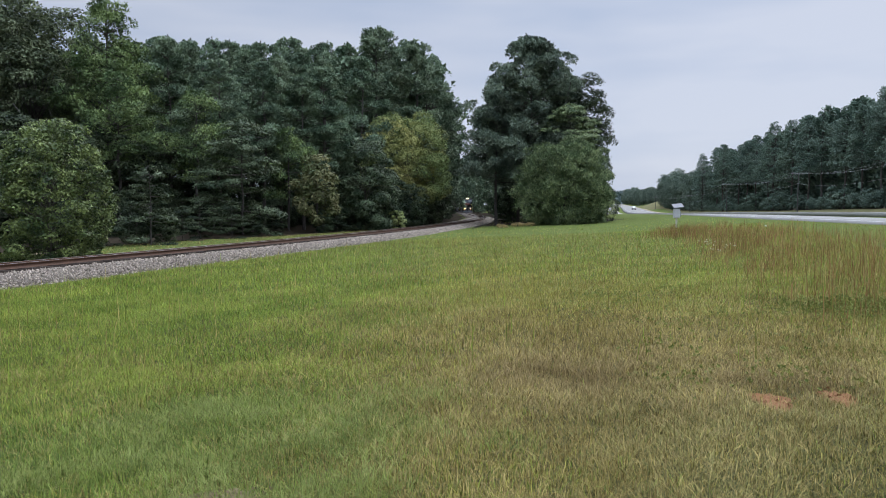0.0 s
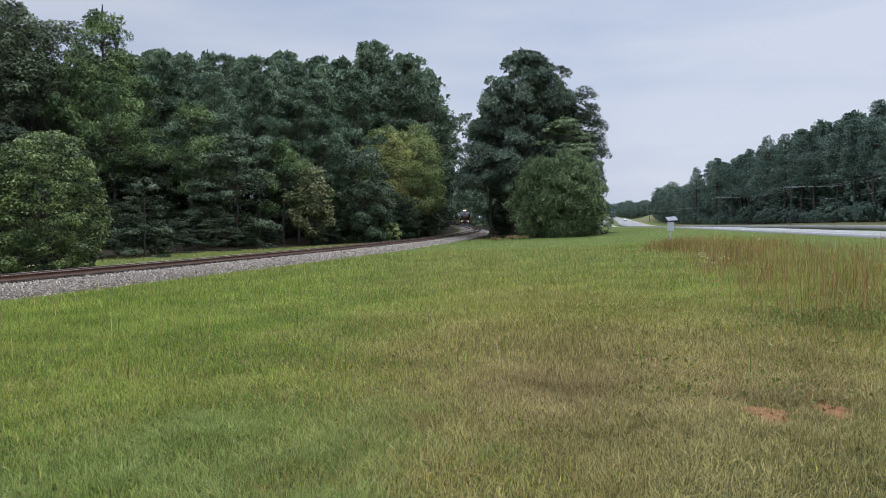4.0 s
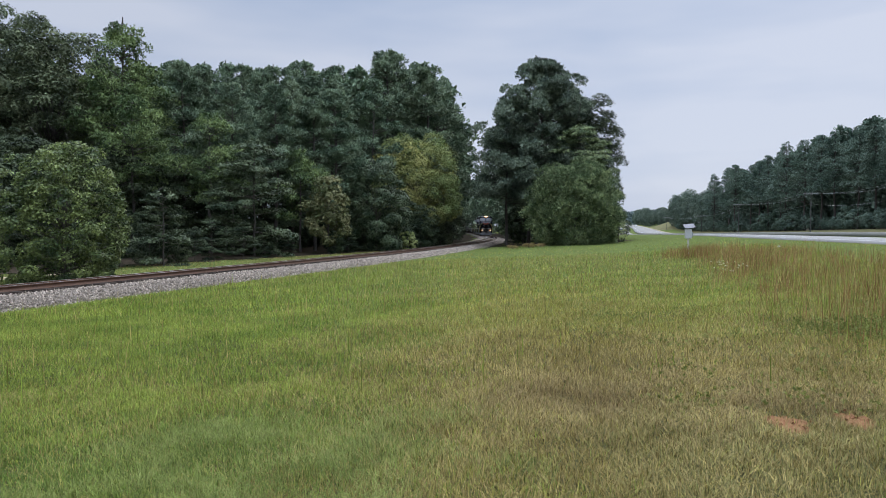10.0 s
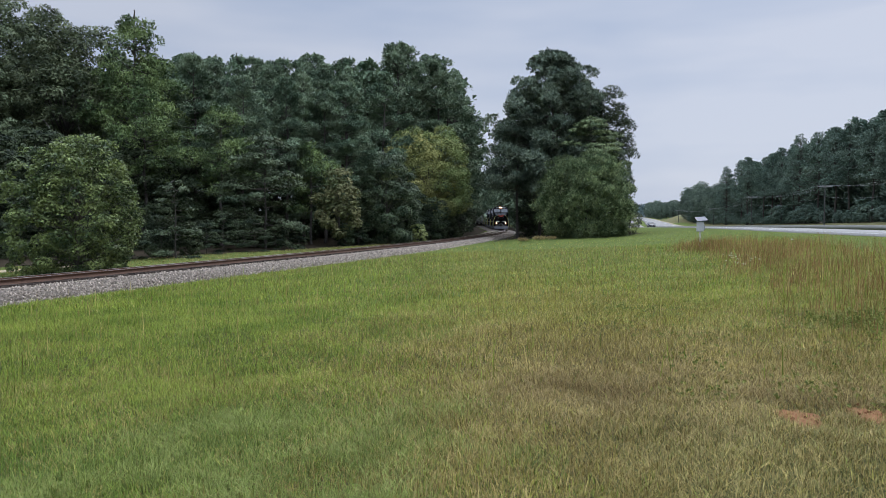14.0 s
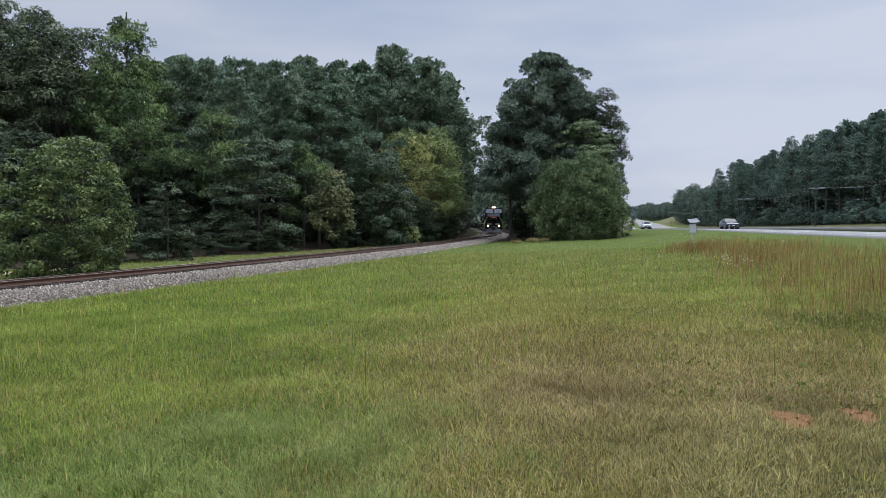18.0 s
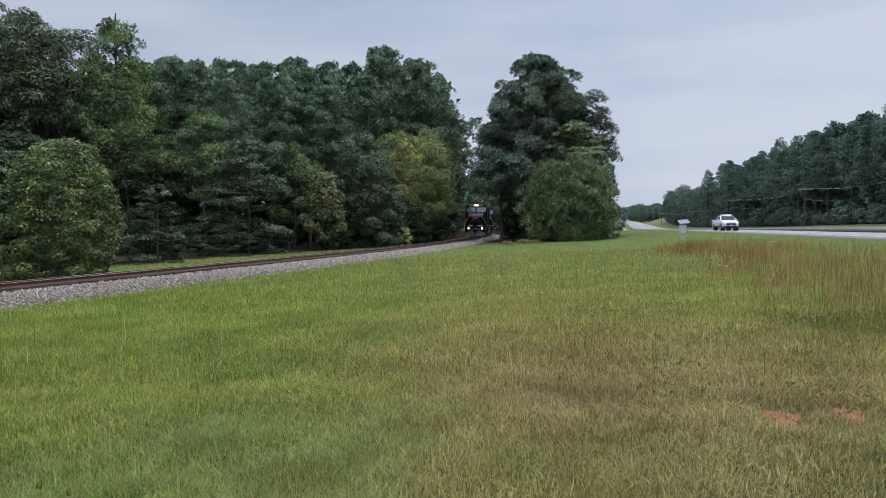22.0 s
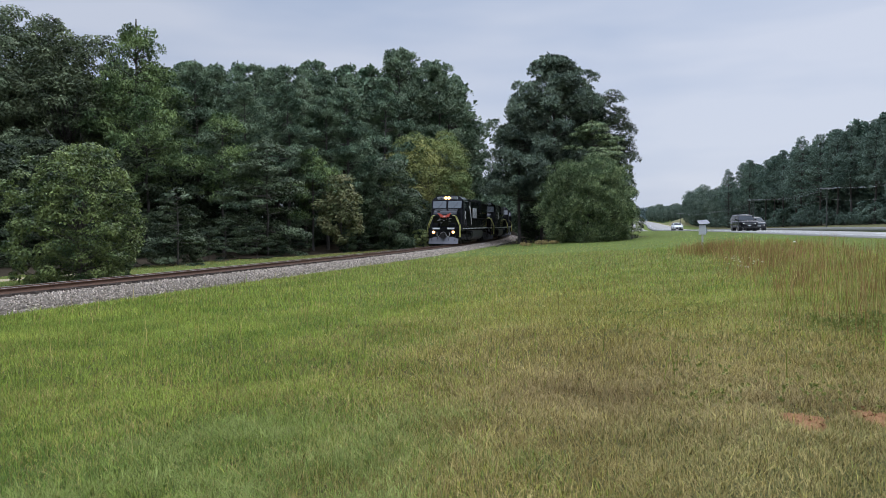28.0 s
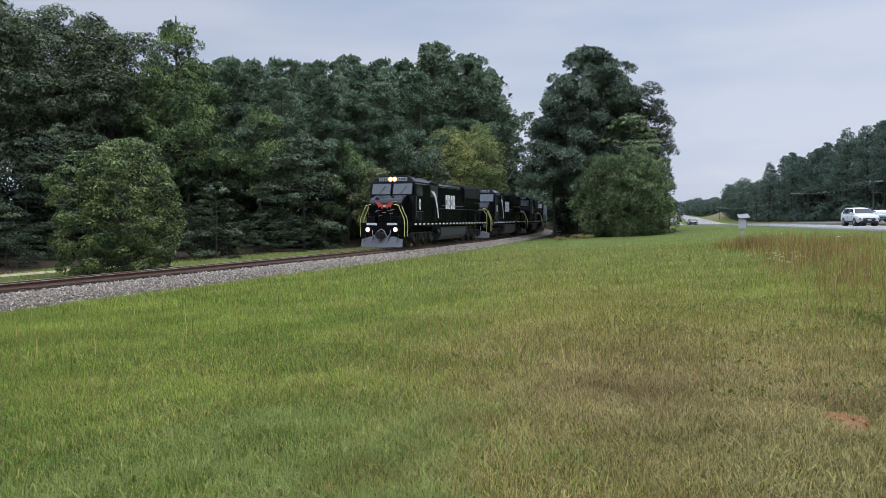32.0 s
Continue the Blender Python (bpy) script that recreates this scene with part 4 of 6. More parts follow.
def make_grass():
    rng = np.random.default_rng(8)
    vs, fs, ss, base = [], [], [], 0
    for n, y0, y1, h, w, bend, power in ((270000, 3.2, 8, 0.05, 0.005, 1.15, 1.5), (250000, 8, 16, 0.06, 0.009, 0.9, 1.0), (270000, 16, 45, 0.07, 0.016, 0.7, 0.4), (60000, 45, 120, 0.05, 0.04, 1.2, 1.0)):
        x, y = field(rng, n, y0, y1, power)
        ok = (off_track(x, y) > 3.4) & (x < road_x(y) - 4.5) & (~bare(x, y) | (rng.random(n) < 0.34))
        x, y = x[ok], y[ok]
        n = len(x)
        clump = patchy(x, y, 5.5, 2) * patchy(x, y, 2.1, 9) + 0.5 * patchy(x, y, 11.0, 8) ** 2
        verge = (x > np.interp(y, [0, 9, 29, 60], [8, 9.5, 17, 26]))
        ht = h * rng.uniform(0.4, 1.5, n) * (0.9 + 0.9 * clump) * np.where((off_track(x, y) < 10) & (y > 11), 1.3, 1.0) * np.where(verge, 0.38, 1.0) * np.interp(y, [3.2, 5, 8], [0.72, 0.9, 1.0])
        q = rng.random(n)
        slots = np.where(q < deadness(x, y), 2, np.where(rng.random(n) < dryness(x, y), 1, np.where(rng.random(n) < 0.08 + 0.85 * np.clip((x + 1.2) / 3.0, 0, 1) * np.clip((7.5 - x) / 4.5, 0.45, 1) * np.clip((30 - y) / 14, 0.45, 1), 3, 0)))
        near = np.clip((7.6 - y) / 2.2, 0, 1)
        slots = np.where((slots == 0) & (rng.random(n) < near * np.clip((0.6 - x) / 2.0, 0, 0.85)), 4, slots)
        slots = np.where((slots == 3) & (rng.random(n) < near * np.clip((x - 0.4) / 1.2, 0, 0.75)), 5, slots)
        slots = np.where((slots == 1) & (rng.random(n) < near * np.clip((x - 1.0) / 1.5, 0, 0.5)), 5, slots)
        slots = np.where((slots == 0) & (rng.random(n) < 0.4 * np.clip((y - 16) / 22, 0, 1) * (x < 12)), 5, slots)
        v, f, s = blades(rng, n, x, y, ht, w * rng.uniform(0.6, 1.4, n), None, slots, bend, 0.6 if y0 < 16 else 0.0, y0 > 7)
        vs.append(v), fs.append(f + base), ss.append(s)
        base += len(v)
    # the field goes on round the eye
    r2 = np.random.default_rng(88)
    x, y = r2.uniform(-14, 14, 150000), r2.uniform(-9, 9, 150000)
    ok = ~((y > 3.2) & (np.abs(x) < 0.86 * y)) & (off_track(x, y) > 3.4)
    x, y = x[ok], y[ok]
    n = len(x)
    slots = np.where(r2.random(n) < 0.25, 1, np.where(r2.random(n) < np.clip((x + 3) / 6, 0.1, 0.85), 5, 4))
    v, f, s = blades(r2, n, x, y, 0.05 * r2.uniform(0.4, 1.5, n), r2.uniform(0.006, 0.014, n), None, slots, 1.0, 0.6, True)
    vs.append(v), fs.append(f + base), ss.append(s)
    base += len(v)
    # dry stems lying in the sward near the eye
    n = 22000
    x, y = field(rng, n, 3.3, 10, 1.4)
    ok = ~bare(x, y) & (rng.random(n) < 0.18 + 0.75 * np.clip((x + 1.2) / 3, 0, 1))
    x, y = x[ok], y[ok]
    n = len(x)
    v, f, s = blades(rng, n, x, y, rng.uniform(0.02, 0.045, n), rng.uniform(0.003, 0.0055, n), None, np.ones(n, dtype=int), 1.6)
    vs.append(v), fs.append(f + base), ss.append(s)
    base += len(v)
    # mown strip beyond the rails
    n = 20000
    s0 = rng.uniform(2, 75, n)
    a = -rng.uniform(3.3, np.interp(s0, [20, 45, 60, 75], [9.8, 9.2, 6.4, 4.5]), n)
    th = np.interp(s0, _s, _th)
    x, y = np.interp(s0, _s, _tx) + np.cos(th) * a, np.interp(s0, _s, _ty) - np.sin(th) * a
    v, f, s = blades(rng, n, x, y, rng.uniform(0.03, 0.1, n), rng.uniform(0.012, 0.03, n), None, rng.choice(np.array([1, 5, 4]), n, p=[0.3, 0.55, 0.15]), 0.8)
    vs.append(v), fs.append(f + base), ss.append(s)
    tagged(new("grass", mesh_np("grass", np.concatenate(vs), np.concatenate(fs), [M_GREEN, M_STRAW, M_DEAD, M_OLIVE, M_LUSH, M_DULL], np.concatenate(ss))), "rough green field grass with dry and dead brown patches", "grass", kind="stuff")
    # seed stalks standing above the sward
    n = 3000
    x, y = field(rng, n, 7, 40, 1.4)
    ok = (off_track(x, y) > 4) & (x < np.interp(y, [0, 9, 29, 60], [8, 9.5, 17, 26]))
    x, y = x[ok], y[ok]
    n = len(x)
    v, f, s = blades(rng, n, x, y, rng.uniform(0.18, 0.5, n), rng.uniform(0.004, 0.007, n) * (1 + y / 14), None, (rng.random(n) < 0.6).astype(int), 0.25)
    tagged(new("seed_stalks", mesh_np("seed_stalks", v, f, [M_GREEN, M_STRAW], s)), "thin seed stalks rising from the field grass", "grass", kind="stuff")
    # tall russet grass near the road
    n = 3500
    y = 7.5 + 32 * rng.random(n)
    lo = np.interp(y, [7, 9, 20, 29, 39], [5.2, 5.6, 8.9, 12.0, 13.3])
    x = lo + rng.gamma(2.0, 1.5, n) - 0.8 + rng.normal(0, 0.35, n)
    ok = (x < road_x(y) - 8) & (rng.random(n) < (0.25 + 1.0 * patchy(x, y, 1.0, 5)) * np.interp(y, [8, 12, 20], [0.13, 0.38, 0.9]))
    x, y = x[ok], y[ok]
    # and round the foot of the instrument box
    x, y = np.concatenate([x, 13.2 + rng.normal(0, 0.9, 150)]), np.concatenate([y, 35.2 + rng.normal(0, 0.7, 150)])
    # stalks stand in tufts of six
    x, y = np.repeat(x, 6), np.repeat(y, 6)
    n = len(x)
    x, y = x + rng.normal(0, 0.09, n), y + rng.normal(0, 0.09, n)
    v, f, s = blades(rng, n, x, y, rng.uniform(0.2, 0.85, n) * (0.5 + 0.6 * patchy(x, y, 1.1, 5)), rng.uniform(0.003, 0.006, n) * (1 + y / 26), None, rng.choice(3, n, p=[0.56, 0.28, 0.16]), 0.4)
    tagged(new("tall_grass", mesh_np("tall_grass", v, f, [M_SEDGE, M_STRAW, M_GREEN], s)), "stand of tall russet dry grass near the road", "grass", kind="stuff")
    # blue-green fescue tufts near the eye
    n = 24000
    k = rng.integers(0, 60, n)
    cx, cy = rng.triangular(-3.6, -1.7, 0.8, 60), rng.uniform(3.7, 6.4, 60)
    x, y = cx[k] + rng.normal(0, 0.2, n), cy[k] + rng.normal(0, 0.17, n)
    v, f, s = blades(rng, n, x, y, rng.uniform(0.05, 0.11, n), rng.uniform(0.0035, 0.006, n), None, np.zeros(n, dtype=int), 1.2, 0.6)
    tagged(new("fescue", mesh_np("fescue", v, f, [M_FESCUE], s)), "fine blue-green grass tufts in the field", "grass", kind="stuff")
    # broad-leaved weeds low in the grass
    n = 3600
    k = rng.integers(0, 80, n)
    cx, cy = rng.uniform(2.5, 9, 80), rng.uniform(5.5, 14, 80)
    cx[50:], cy[50:] = rng.uniform(5.7, 8.2, 30), rng.uniform(9.1, 11.2, 30)
    x, y = cx[k] + rng.normal(0, 0.3, n), cy[k] + rng.normal(0, 0.3, n)
    c = np.stack([x, y, ground(x, y) + rng.uniform(0.01, 0.06, n) * np.where(k < 50, 1, 2.6)], 1)
    tagged(new("weeds", crown_mesh("weeds", rng, c, np.full(n, 0.01), n, 0.035, M_WEED, 0.7, 0.1, 0.2)), "low broad-leaved weeds among the grass", "weeds", kind="stuff")
    # white wild flowers
    cen = []
    for i in range(24):
        x, y = 9.25 + rng.normal(0, 0.16), 21.7 + rng.normal(0, 0.6)
        cen.append((x, y, on_ground(x, y) + rng.uniform(0.15, 0.5)))
    tagged(new("wildflowers", crown_mesh("wildflowers", rng, np.array(cen), np.full(24, 0.03), 24 * 7, 0.036, M_PETAL, 0.8, 0.6, 0.2)), "small white wild flowers in the tall grass", "flowers", kind="stuff")


make_grass()


def bare_patch(cx, cy, a, b, mat, label, seed):
    """An uneven patch of open soil with crumbs."""
    rng = np.random.default_rng(seed)
    bm = bmesh.new()
    rings, n = 5, 26
    wob = 1 + 0.16 * np.sin(3 * np.linspace(0, 2 * np.pi, n, False) + seed) + rng.normal(0, 0.07, n)
    mid = bm.verts.new((cx, cy, on_ground(cx, cy) + 0.016))
    last = None
    for r in range(1, rings + 1):
        ring = []
        for i in range(n):
            q = 2 * math.pi * i / n
            k = r / rings * 1.12 * wob[i]
            x, y = cx + math.cos(q) * a * k, cy + math.sin(q) * b * k
            ring.append(bm.verts.new((x, y, on_ground(x, y) + 0.012 * (1 - (r / rings) ** 2) + 0.005 + (rng.normal(0, 0.006) if r < rings else -0.03))))
        for i in range(n):
            j = (i + 1) % n
            bm.faces.new((mid, ring[i], ring[j]) if last is None else (last[i], ring[i], ring[j], last[j]))
        last = ring
    ob = part("bare_soil", bm, mat, None)
    for p in ob.data.polygons:
        p.use_smooth = True
    n = 5
    ang, rad = rng.random(n) * 6.283, np.sqrt(rng.random(n)) * 1.15
    c = np.stack([cx + np.cos(ang) * a * rad, cy + np.sin(ang) * b * rad, np.zeros(n)], 1)
    c[:, 2] = ground(c[:, 0], c[:, 1]) + 0.03
    tagged(part("clod_scatter", crown_mesh("clod_scatter", rng, c, np.full(n, 0.012), n * 8, 0.02, mat, 0.9, 0.9), mat, ob), kind="stuff")
    return tagged(ob, label, "bare soil")


bare_patch(*BARE[0], M_CLAY, "patch of bare red clay in the grass", 1)
bare_patch(*BARE[1], M_CLAY, "small patch of bare red clay in the grass", 2)
bare_patch(*BARE[2], M_EARTH, "patch of bare sandy soil in the grass", 3)
bare_patch(*BARE[3], M_EARTH, "patch of thin sandy soil in the grass", 4)


def litter():
    """A crumpled scrap of white paper on the verge."""
    x, y = 19.5, 39.0
    rng = np.random.default_rng(2)
    bm = bmesh.new()
    bmesh.ops.create_icosphere(bm, subdivisions=2, radius=0.07)
    for v in bm.verts:
        v.co = Vector((v.co.x * 1.5, v.co.y, v.co.z * 0.5)) * (1 + rng.normal(0, 0.12))
    ob = part("litter", bm, M_WHITE)
    ob.matrix_basis = pose(x, y, on_ground(x, y) + 0.05)
    tagged(ob, "crumpled scrap of white paper on the verge", "litter")


litter()


# ---------------------------------------------------------------- train
M_GLASS = grained("window_glass", [(0.05, 0.058, 0.065), (0.075, 0.085, 0.09)], 2, 0.06, 0.0, 0.02, 4)
M_GLASS.node_tree.nodes["Principled BSDF"].inputs["Specular IOR Level"].default_value = 1.0
M_GLASS.node_tree.nodes["Principled BSDF"].inputs["IOR"].default_value = 1.7
M_TANK = paint("worn_black_paint", (0.07, 0.072, 0.075), 0.3, 0.2, 0.3)
M_PLOW = paint("silver_grey_paint", (0.12, 0.12, 0.13), 0.45, 0.2, 0.4)
M_GRILLE = grained("dark_grille", [(0.01, 0.01, 0.01), (0.028, 0.028, 0.03)], 8, 0.6, 0.3, 0.4, 6)
M_HOSE = paint("pale_rubber_hose", (0.35, 0.35, 0.34), 0.6)
M_WHEEL = grained("wheel_steel", [(0.03, 0.026, 0.022), (0.07, 0.06, 0.05)], 4, 0.6, 0.6, 0.1, 6)
M_HEAD = glowing("headlight_glow", (1.0, 0.68, 0.36), 25)
M_DITCH = glowing("ditch_light_glow", (1.0, 0.68, 0.38), 20)
# orange emission on the lamp reflectors, standing in for bloom round the lenses
M_REFLECTOR_HALO = glowing("reflector_bloom_glow", (1.0, 0.43, 0.16), 1.7)
M_BOARD = glowing("number_board_glow", (0.36, 0.37, 0.38), 0.03)
M_INK = paint("black_lettering", (0.02, 0.02, 0.02), 0.5)
M_HOPPER = paint("weathered_light_grey_paint", (0.33, 0.34, 0.34), 0.6, 0.0, 0.4, 1.0)

AXLES = (-2.9, -4.6, -6.3, -15.3, -16.9, -18.5)
AXLE_R = 0.508
WHEELSETS = []


def wheelset(parent, y, r=AXLE_R):
    bm = bmesh.new()
    rod(bm, (-1.0, 0, 0), (1.0, 0, 0), 0.09, None, 10)
    for s in (-1, 1):
        rod(bm, (s * 0.69, 0, 0), (s * 0.82, 0, 0), r, None, 24)
        rod(bm, (s * 0.66, 0, 0), (s * 0.69, 0, 0), r + 0.025, None, 24)
        for k in range(4):
            a = k * math.pi / 2
            rod(bm, (s * 0.825, math.cos(a) * r * 0.5, math.sin(a) * r * 0.5), (s * 0.835, math.cos(a) * r * 0.5, math.sin(a) * r * 0.5), r * 0.16, None, 8)
    ob = part("wheelset", bm, M_WHEEL, parent, "dark steel wheels on an axle")
    ob.matrix_basis = pose(0, y, r)
    WHEELSETS.append((ob, y, r))
    return ob


def truck_frame(root, ys):
    bm = bmesh.new()
    a, b = max(ys) + 0.75, min(ys) - 0.75
    for s in (-1, 1):
        prism(bm, [(a, 0.62), (a, 0.85), (a - 0.5, 1.0), (b + 0.5, 1.0), (b, 0.85), (b, 0.62), (b + 0.6, 0.52), (a - 0.6, 0.52)], s * 1.0, s * 1.16)
        for y in ys:
            box(bm, s * 1.16 - 0.02, s * 1.16 + 0.14 * s, y - 0.17, y + 0.17, 0.36, 0.68, 0.03)
            rod(bm, (s * 1.24, y - 0.42, 0.5), (s * 1.24, y - 0.42, 0.92), 0.09, None, 8)
            rod(bm, (s * 1.24, y + 0.42, 0.5), (s * 1.24, y + 0.42, 0.92), 0.09, None, 8)
        rod(bm, (s * 1.3, (a + b) / 2 + 0.9, 0.5), (s * 1.3, (a + b) / 2 + 0.9, 0.95), 0.11, None, 8)
        rod(bm, (s * 1.2, a - 0.2, 0.75), (s * 1.34, a + 0.15, 0.8), 0.13, None, 8)
    box(bm, -1.1, 1.1, (a + b) / 2 - 0.35, (a + b) / 2 + 0.35, 0.6, 1.0)
    part("truck_frame", bm, M_DIRTY, root)


def pipe(bm, pts, r=0.025, seg=6, mat=0):
    for a, b in zip(pts[:-1], pts[1:]):
        rod(bm, a, b, r, None, seg, mat)


def engine(wide=True, front=True, lit=True, emblem=True):
    """A six-axle diesel locomotive, its front coupler at the origin, pointing along +y, the rail tops at z = 0."""
    L_ = 21.0
    root = empty("locomotive")
    # frame and deck
    bm = bmesh.new()
    box(bm, -1.5, 1.5, -L_ + 0.55, -0.6, 1.42, 1.66, 0.02)
    box(bm, -0.75, 0.75, -L_ + 0.6, -0.65, 0.95, 1.45)
    part("underframe", bm, M_BLACK, root)
    # pale marks along the sill
    for s in (-1, 1):
        for k in range(22):
            y = -2.4 - k * 0.82
            bm = bmesh.new()
            box(bm, s * 1.502, s * 1.51, y - 0.38, y, 1.5, 1.6)
            part("sill_mark", bm, M_WHITE, root, "white reflective mark")
    # pilot with plough
    bm = bmesh.new()
    box(bm, -1.5, 1.5, -0.75, -0.55, 0.62, 1.66, 0.03)
    part("pilot", bm, M_BLACK, root)
    bm = bmesh.new()
    pr = [(-0.5, 0.78), (-0.42, 0.78), (-0.12, 0.12), (-0.3, 0.1)]
    a = [bm.verts.new((0, y + 0.02, z)) for y, z in pr]
    for s in (-1, 1):
        b = [bm.verts.new((s * 1.4, y - 0.22, z)) for y, z in pr]
        for i in range(4):
            bm.faces.new((a[i], a[(i + 1) % 4], b[(i + 1) % 4], b[i]))
        bm.faces.new(b)
    bmesh.ops.recalc_face_normals(bm, faces=bm.faces)
    part("snowplough", bm, M_PLOW, root, "silver-grey snowplough blade")
    for x in (-1.15, -0.55, 0.55, 1.1):
        bm = bmesh.new()
        pipe(bm, [(x, -0.53, 0.95), (x, -0.4, 0.7), (x + 0.03, -0.24, 0.42)], 0.022)
        part("hose", bm, M_DIRTY, root)
    for s in (-1, 1):
        bm = bmesh.new()
        pipe(bm, [(s * 0.62, -0.5, 1.2), (s * 0.6, -0.38, 0.9), (s * 0.45, -0.34, 0.78), (s * 0.32, -0.36, 0.95), (s * 0.2, -0.4, 1.15), (0, -0.42, 1.25)], 0.022)
        part("hose", bm, M_HOSE, root, "pale looped brake hose")
    bm = bmesh.new()
    box(bm, -0.28, 0.28, -0.6, -0.1, 0.72, 1.05, 0.06)
    rod(bm, (0, -0.12, 0.65), (0, -0.12, 1.1), 0.17, None, 10)
    part("coupler", bm, M_DIRTY, root)
    bm = bmesh.new()
    box(bm, -0.2, 0.2, -L_, -L_ + 0.6, 0.75, 1.02, 0.05)
    part("coupler", bm, M_DIRTY, root)
    for s in (-1, 1):
        bm = bmesh.new()
        box(bm, s * 0.35, s * 1.05, -0.55, -0.52, 1.5, 1.64)
        part("step_edge", bm, M_WHITE, root, "white step edge")
        # corner steps
        bm = bmesh.new()
        for k in range(4):
            box(bm, s * 1.02, s * 1.5, -0.95, -0.62, 0.42 + 0.33 * k, 0.46 + 0.33 * k)
        part("corner_steps", bm, M_DIRTY, root)
        # yellow corner rails
        for q in ((0, 1) if front else (0,)):
            y = -0.58 - 0.5 * q
            bm = bmesh.new()
            pipe(bm, [(s * 1.5, y, 0.75), (s * 1.54, y, 1.5), (s * 1.5, y, 1.9), (s * 1.12, y, 2.75), (s * 0.8, y, 2.82)], 0.022)
            if q == 0:
                pipe(bm, [(s * 1.08, y, 0.8), (s * 1.12, y, 1.45), (s * 0.98, y, 1.55)], 0.02)
            part("corner_rail", bm, M_YPAINT, root, "yellow grab rail")
        bm = bmesh.new()
        pipe(bm, [(s * 1.5, -L_ + 0.6, 0.6), (s * 1.52, -L_ + 0.6, 1.6), (s * 1.5, -L_ + 0.6, 2.3), (s * 1.2, -L_ + 0.6, 2.7), (s * 0.5, -L_ + 0.6, 2.7)], 0.02)
        part("corner_rail", bm, M_YPAINT, root, "yellow grab rail")
        bm = bmesh.new()
        lamp = rod(bm, (s * 0.95, -0.56, 1.22), (s * 0.95, -0.46, 1.22), 0.12, None, 14)
        d = part("ditch_light", bm, M_DIRTY, root)
        # oversized reflector disc, made to glow as the lamp's bloom; grey when unlit
        bm = bmesh.new()
        rod(bm, (s * 0.95, -0.459, 1.22), (s * 0.95, -0.445, 1.22), 0.15, None, 14)
        part("reflector_halo", bm, M_REFLECTOR_HALO if lit else M_PLOW, d)
        bm = bmesh.new()
        rod(bm, (s * 0.95, -0.444, 1.22), (s * 0.95, -0.43, 1.22), 0.08, None, 14)
        part("lens", bm, M_DITCH if lit else M_PLOW, d, "glowing ditch light lens" if lit else "")
        # walkway rail
        bm = bmesh.new()
        for y in np.arange(-6.6, -L_ + 0.8, -1.45):
            rod(bm, (s * 1.46, y, 1.66), (s * 1.46, y, 2.62), 0.018, None, 6)
        rod(bm, (s * 1.46, -6.6, 2.62), (s * 1.46, -L_ + 0.8, 2.62), 0.02, None, 6)
        part("walkway_rail", bm, M_DIRTY, root)
    # nose and cab
    if wide:
        bm = bmesh.new()
        prism(bm, [(-1.05, 1.66), (-1.0, 2.9), (-1.25, 3.2), (-2.0, 3.45), (-2.3, 3.45), (-2.3, 1.66)], -1.15, 1.15)
        bmesh.ops.bevel(bm, geom=list(bm.edges), offset=0.12, segments=3, profile=0.6, affect="EDGES")
        part("nose", bm, M_BLACK, root, "black wide nose")
        cab0, cab1 = -2.0, -5.3
    else:
        bm = bmesh.new()
        prism(bm, [(-1.3, 1.66), (-1.3, 2.75), (-1.5, 2.95), (-3.4, 3.0), (-3.4, 1.66)], -0.8, 0.8)
        bmesh.ops.bevel(bm, geom=list(bm.edges), offset=0.06, segments=2, affect="EDGES")
        part("nose", bm, M_BLACK, root, "black short hood")
        cab0, cab1 = -3.3, -5.8
    bm = bmesh.new()
    vs = prism(bm, [(-1.56, 1.66), (-1.56, 4.28), (-1.2, 4.62), (-0.75, 4.75), (0.75, 4.75), (1.2, 4.62), (1.56, 4.28), (1.56, 1.66)], cab1, cab0, "y")
    for v in vs:
        if v.co.y > cab0 - 0.01 and v.co.z > 3:
            v.co.y -= 0.5 * (v.co.z - 3.0) / 1.75
    es = [e for e in bm.edges if abs(e.verts[0].co.y - e.verts[1].co.y) > 1]
    bmesh.ops.bevel(bm, geom=es, offset=0.08, segments=3, affect="EDGES")
    cab = part("cab", bm, M_BLACK, root)
    for s in (-1, 1):
        tilt = math.degrees(math.atan(0.5 / 1.75))
        bm = bmesh.new()
        box(bm, -0.66, 0.66, -0.012, 0.012, -0.36, 0.36, 0.01)
        w = part("windscreen", bm, M_GLASS, root, "sloping windscreen pane reflecting the sky")
        w.matrix_basis = pose(s * 0.75, cab0 - 0.246 + 0.016, 3.86, tilt)
        bm = bmesh.new()
        for x0, x1, z0, z1 in ((-0.72, -0.66, -0.42, 0.42), (0.66, 0.72, -0.42, 0.42), (-0.66, 0.66, 0.36, 0.42), (-0.66, 0.66, -0.42, -0.36)):
            box(bm, x0, x1, -0.02, 0.03, z0, z1)
        rod(bm, (0.1, 0.035, -0.34), (-0.3, 0.035, 0.2), 0.012, None, 5)
        part("frame", bm, M_BLACK, w)
        bm = bmesh.new()
        box(bm, s * 1.562, s * 1.575, cab0 - 1.75, cab0 - 0.75, 3.42, 4.12, 0.0)
        sw = part("side_window", bm, M_GLASS, root)
        bm = bmesh.new()
        box(bm, s * 1.56, s * 1.76, cab0 - 1.85, cab0 - 0.65, 4.14, 4.2, 0.02)
        part("sunshade", bm, M_PLOW, sw, "pale sunshade over the window")
        # door panel and oval badge
        bm = bmesh.new()
        rod(bm, (s * 1.562, cab0 - 1.25, 2.85), (s * 1.572, cab0 - 1.25, 2.85), 0.2, None, 20)
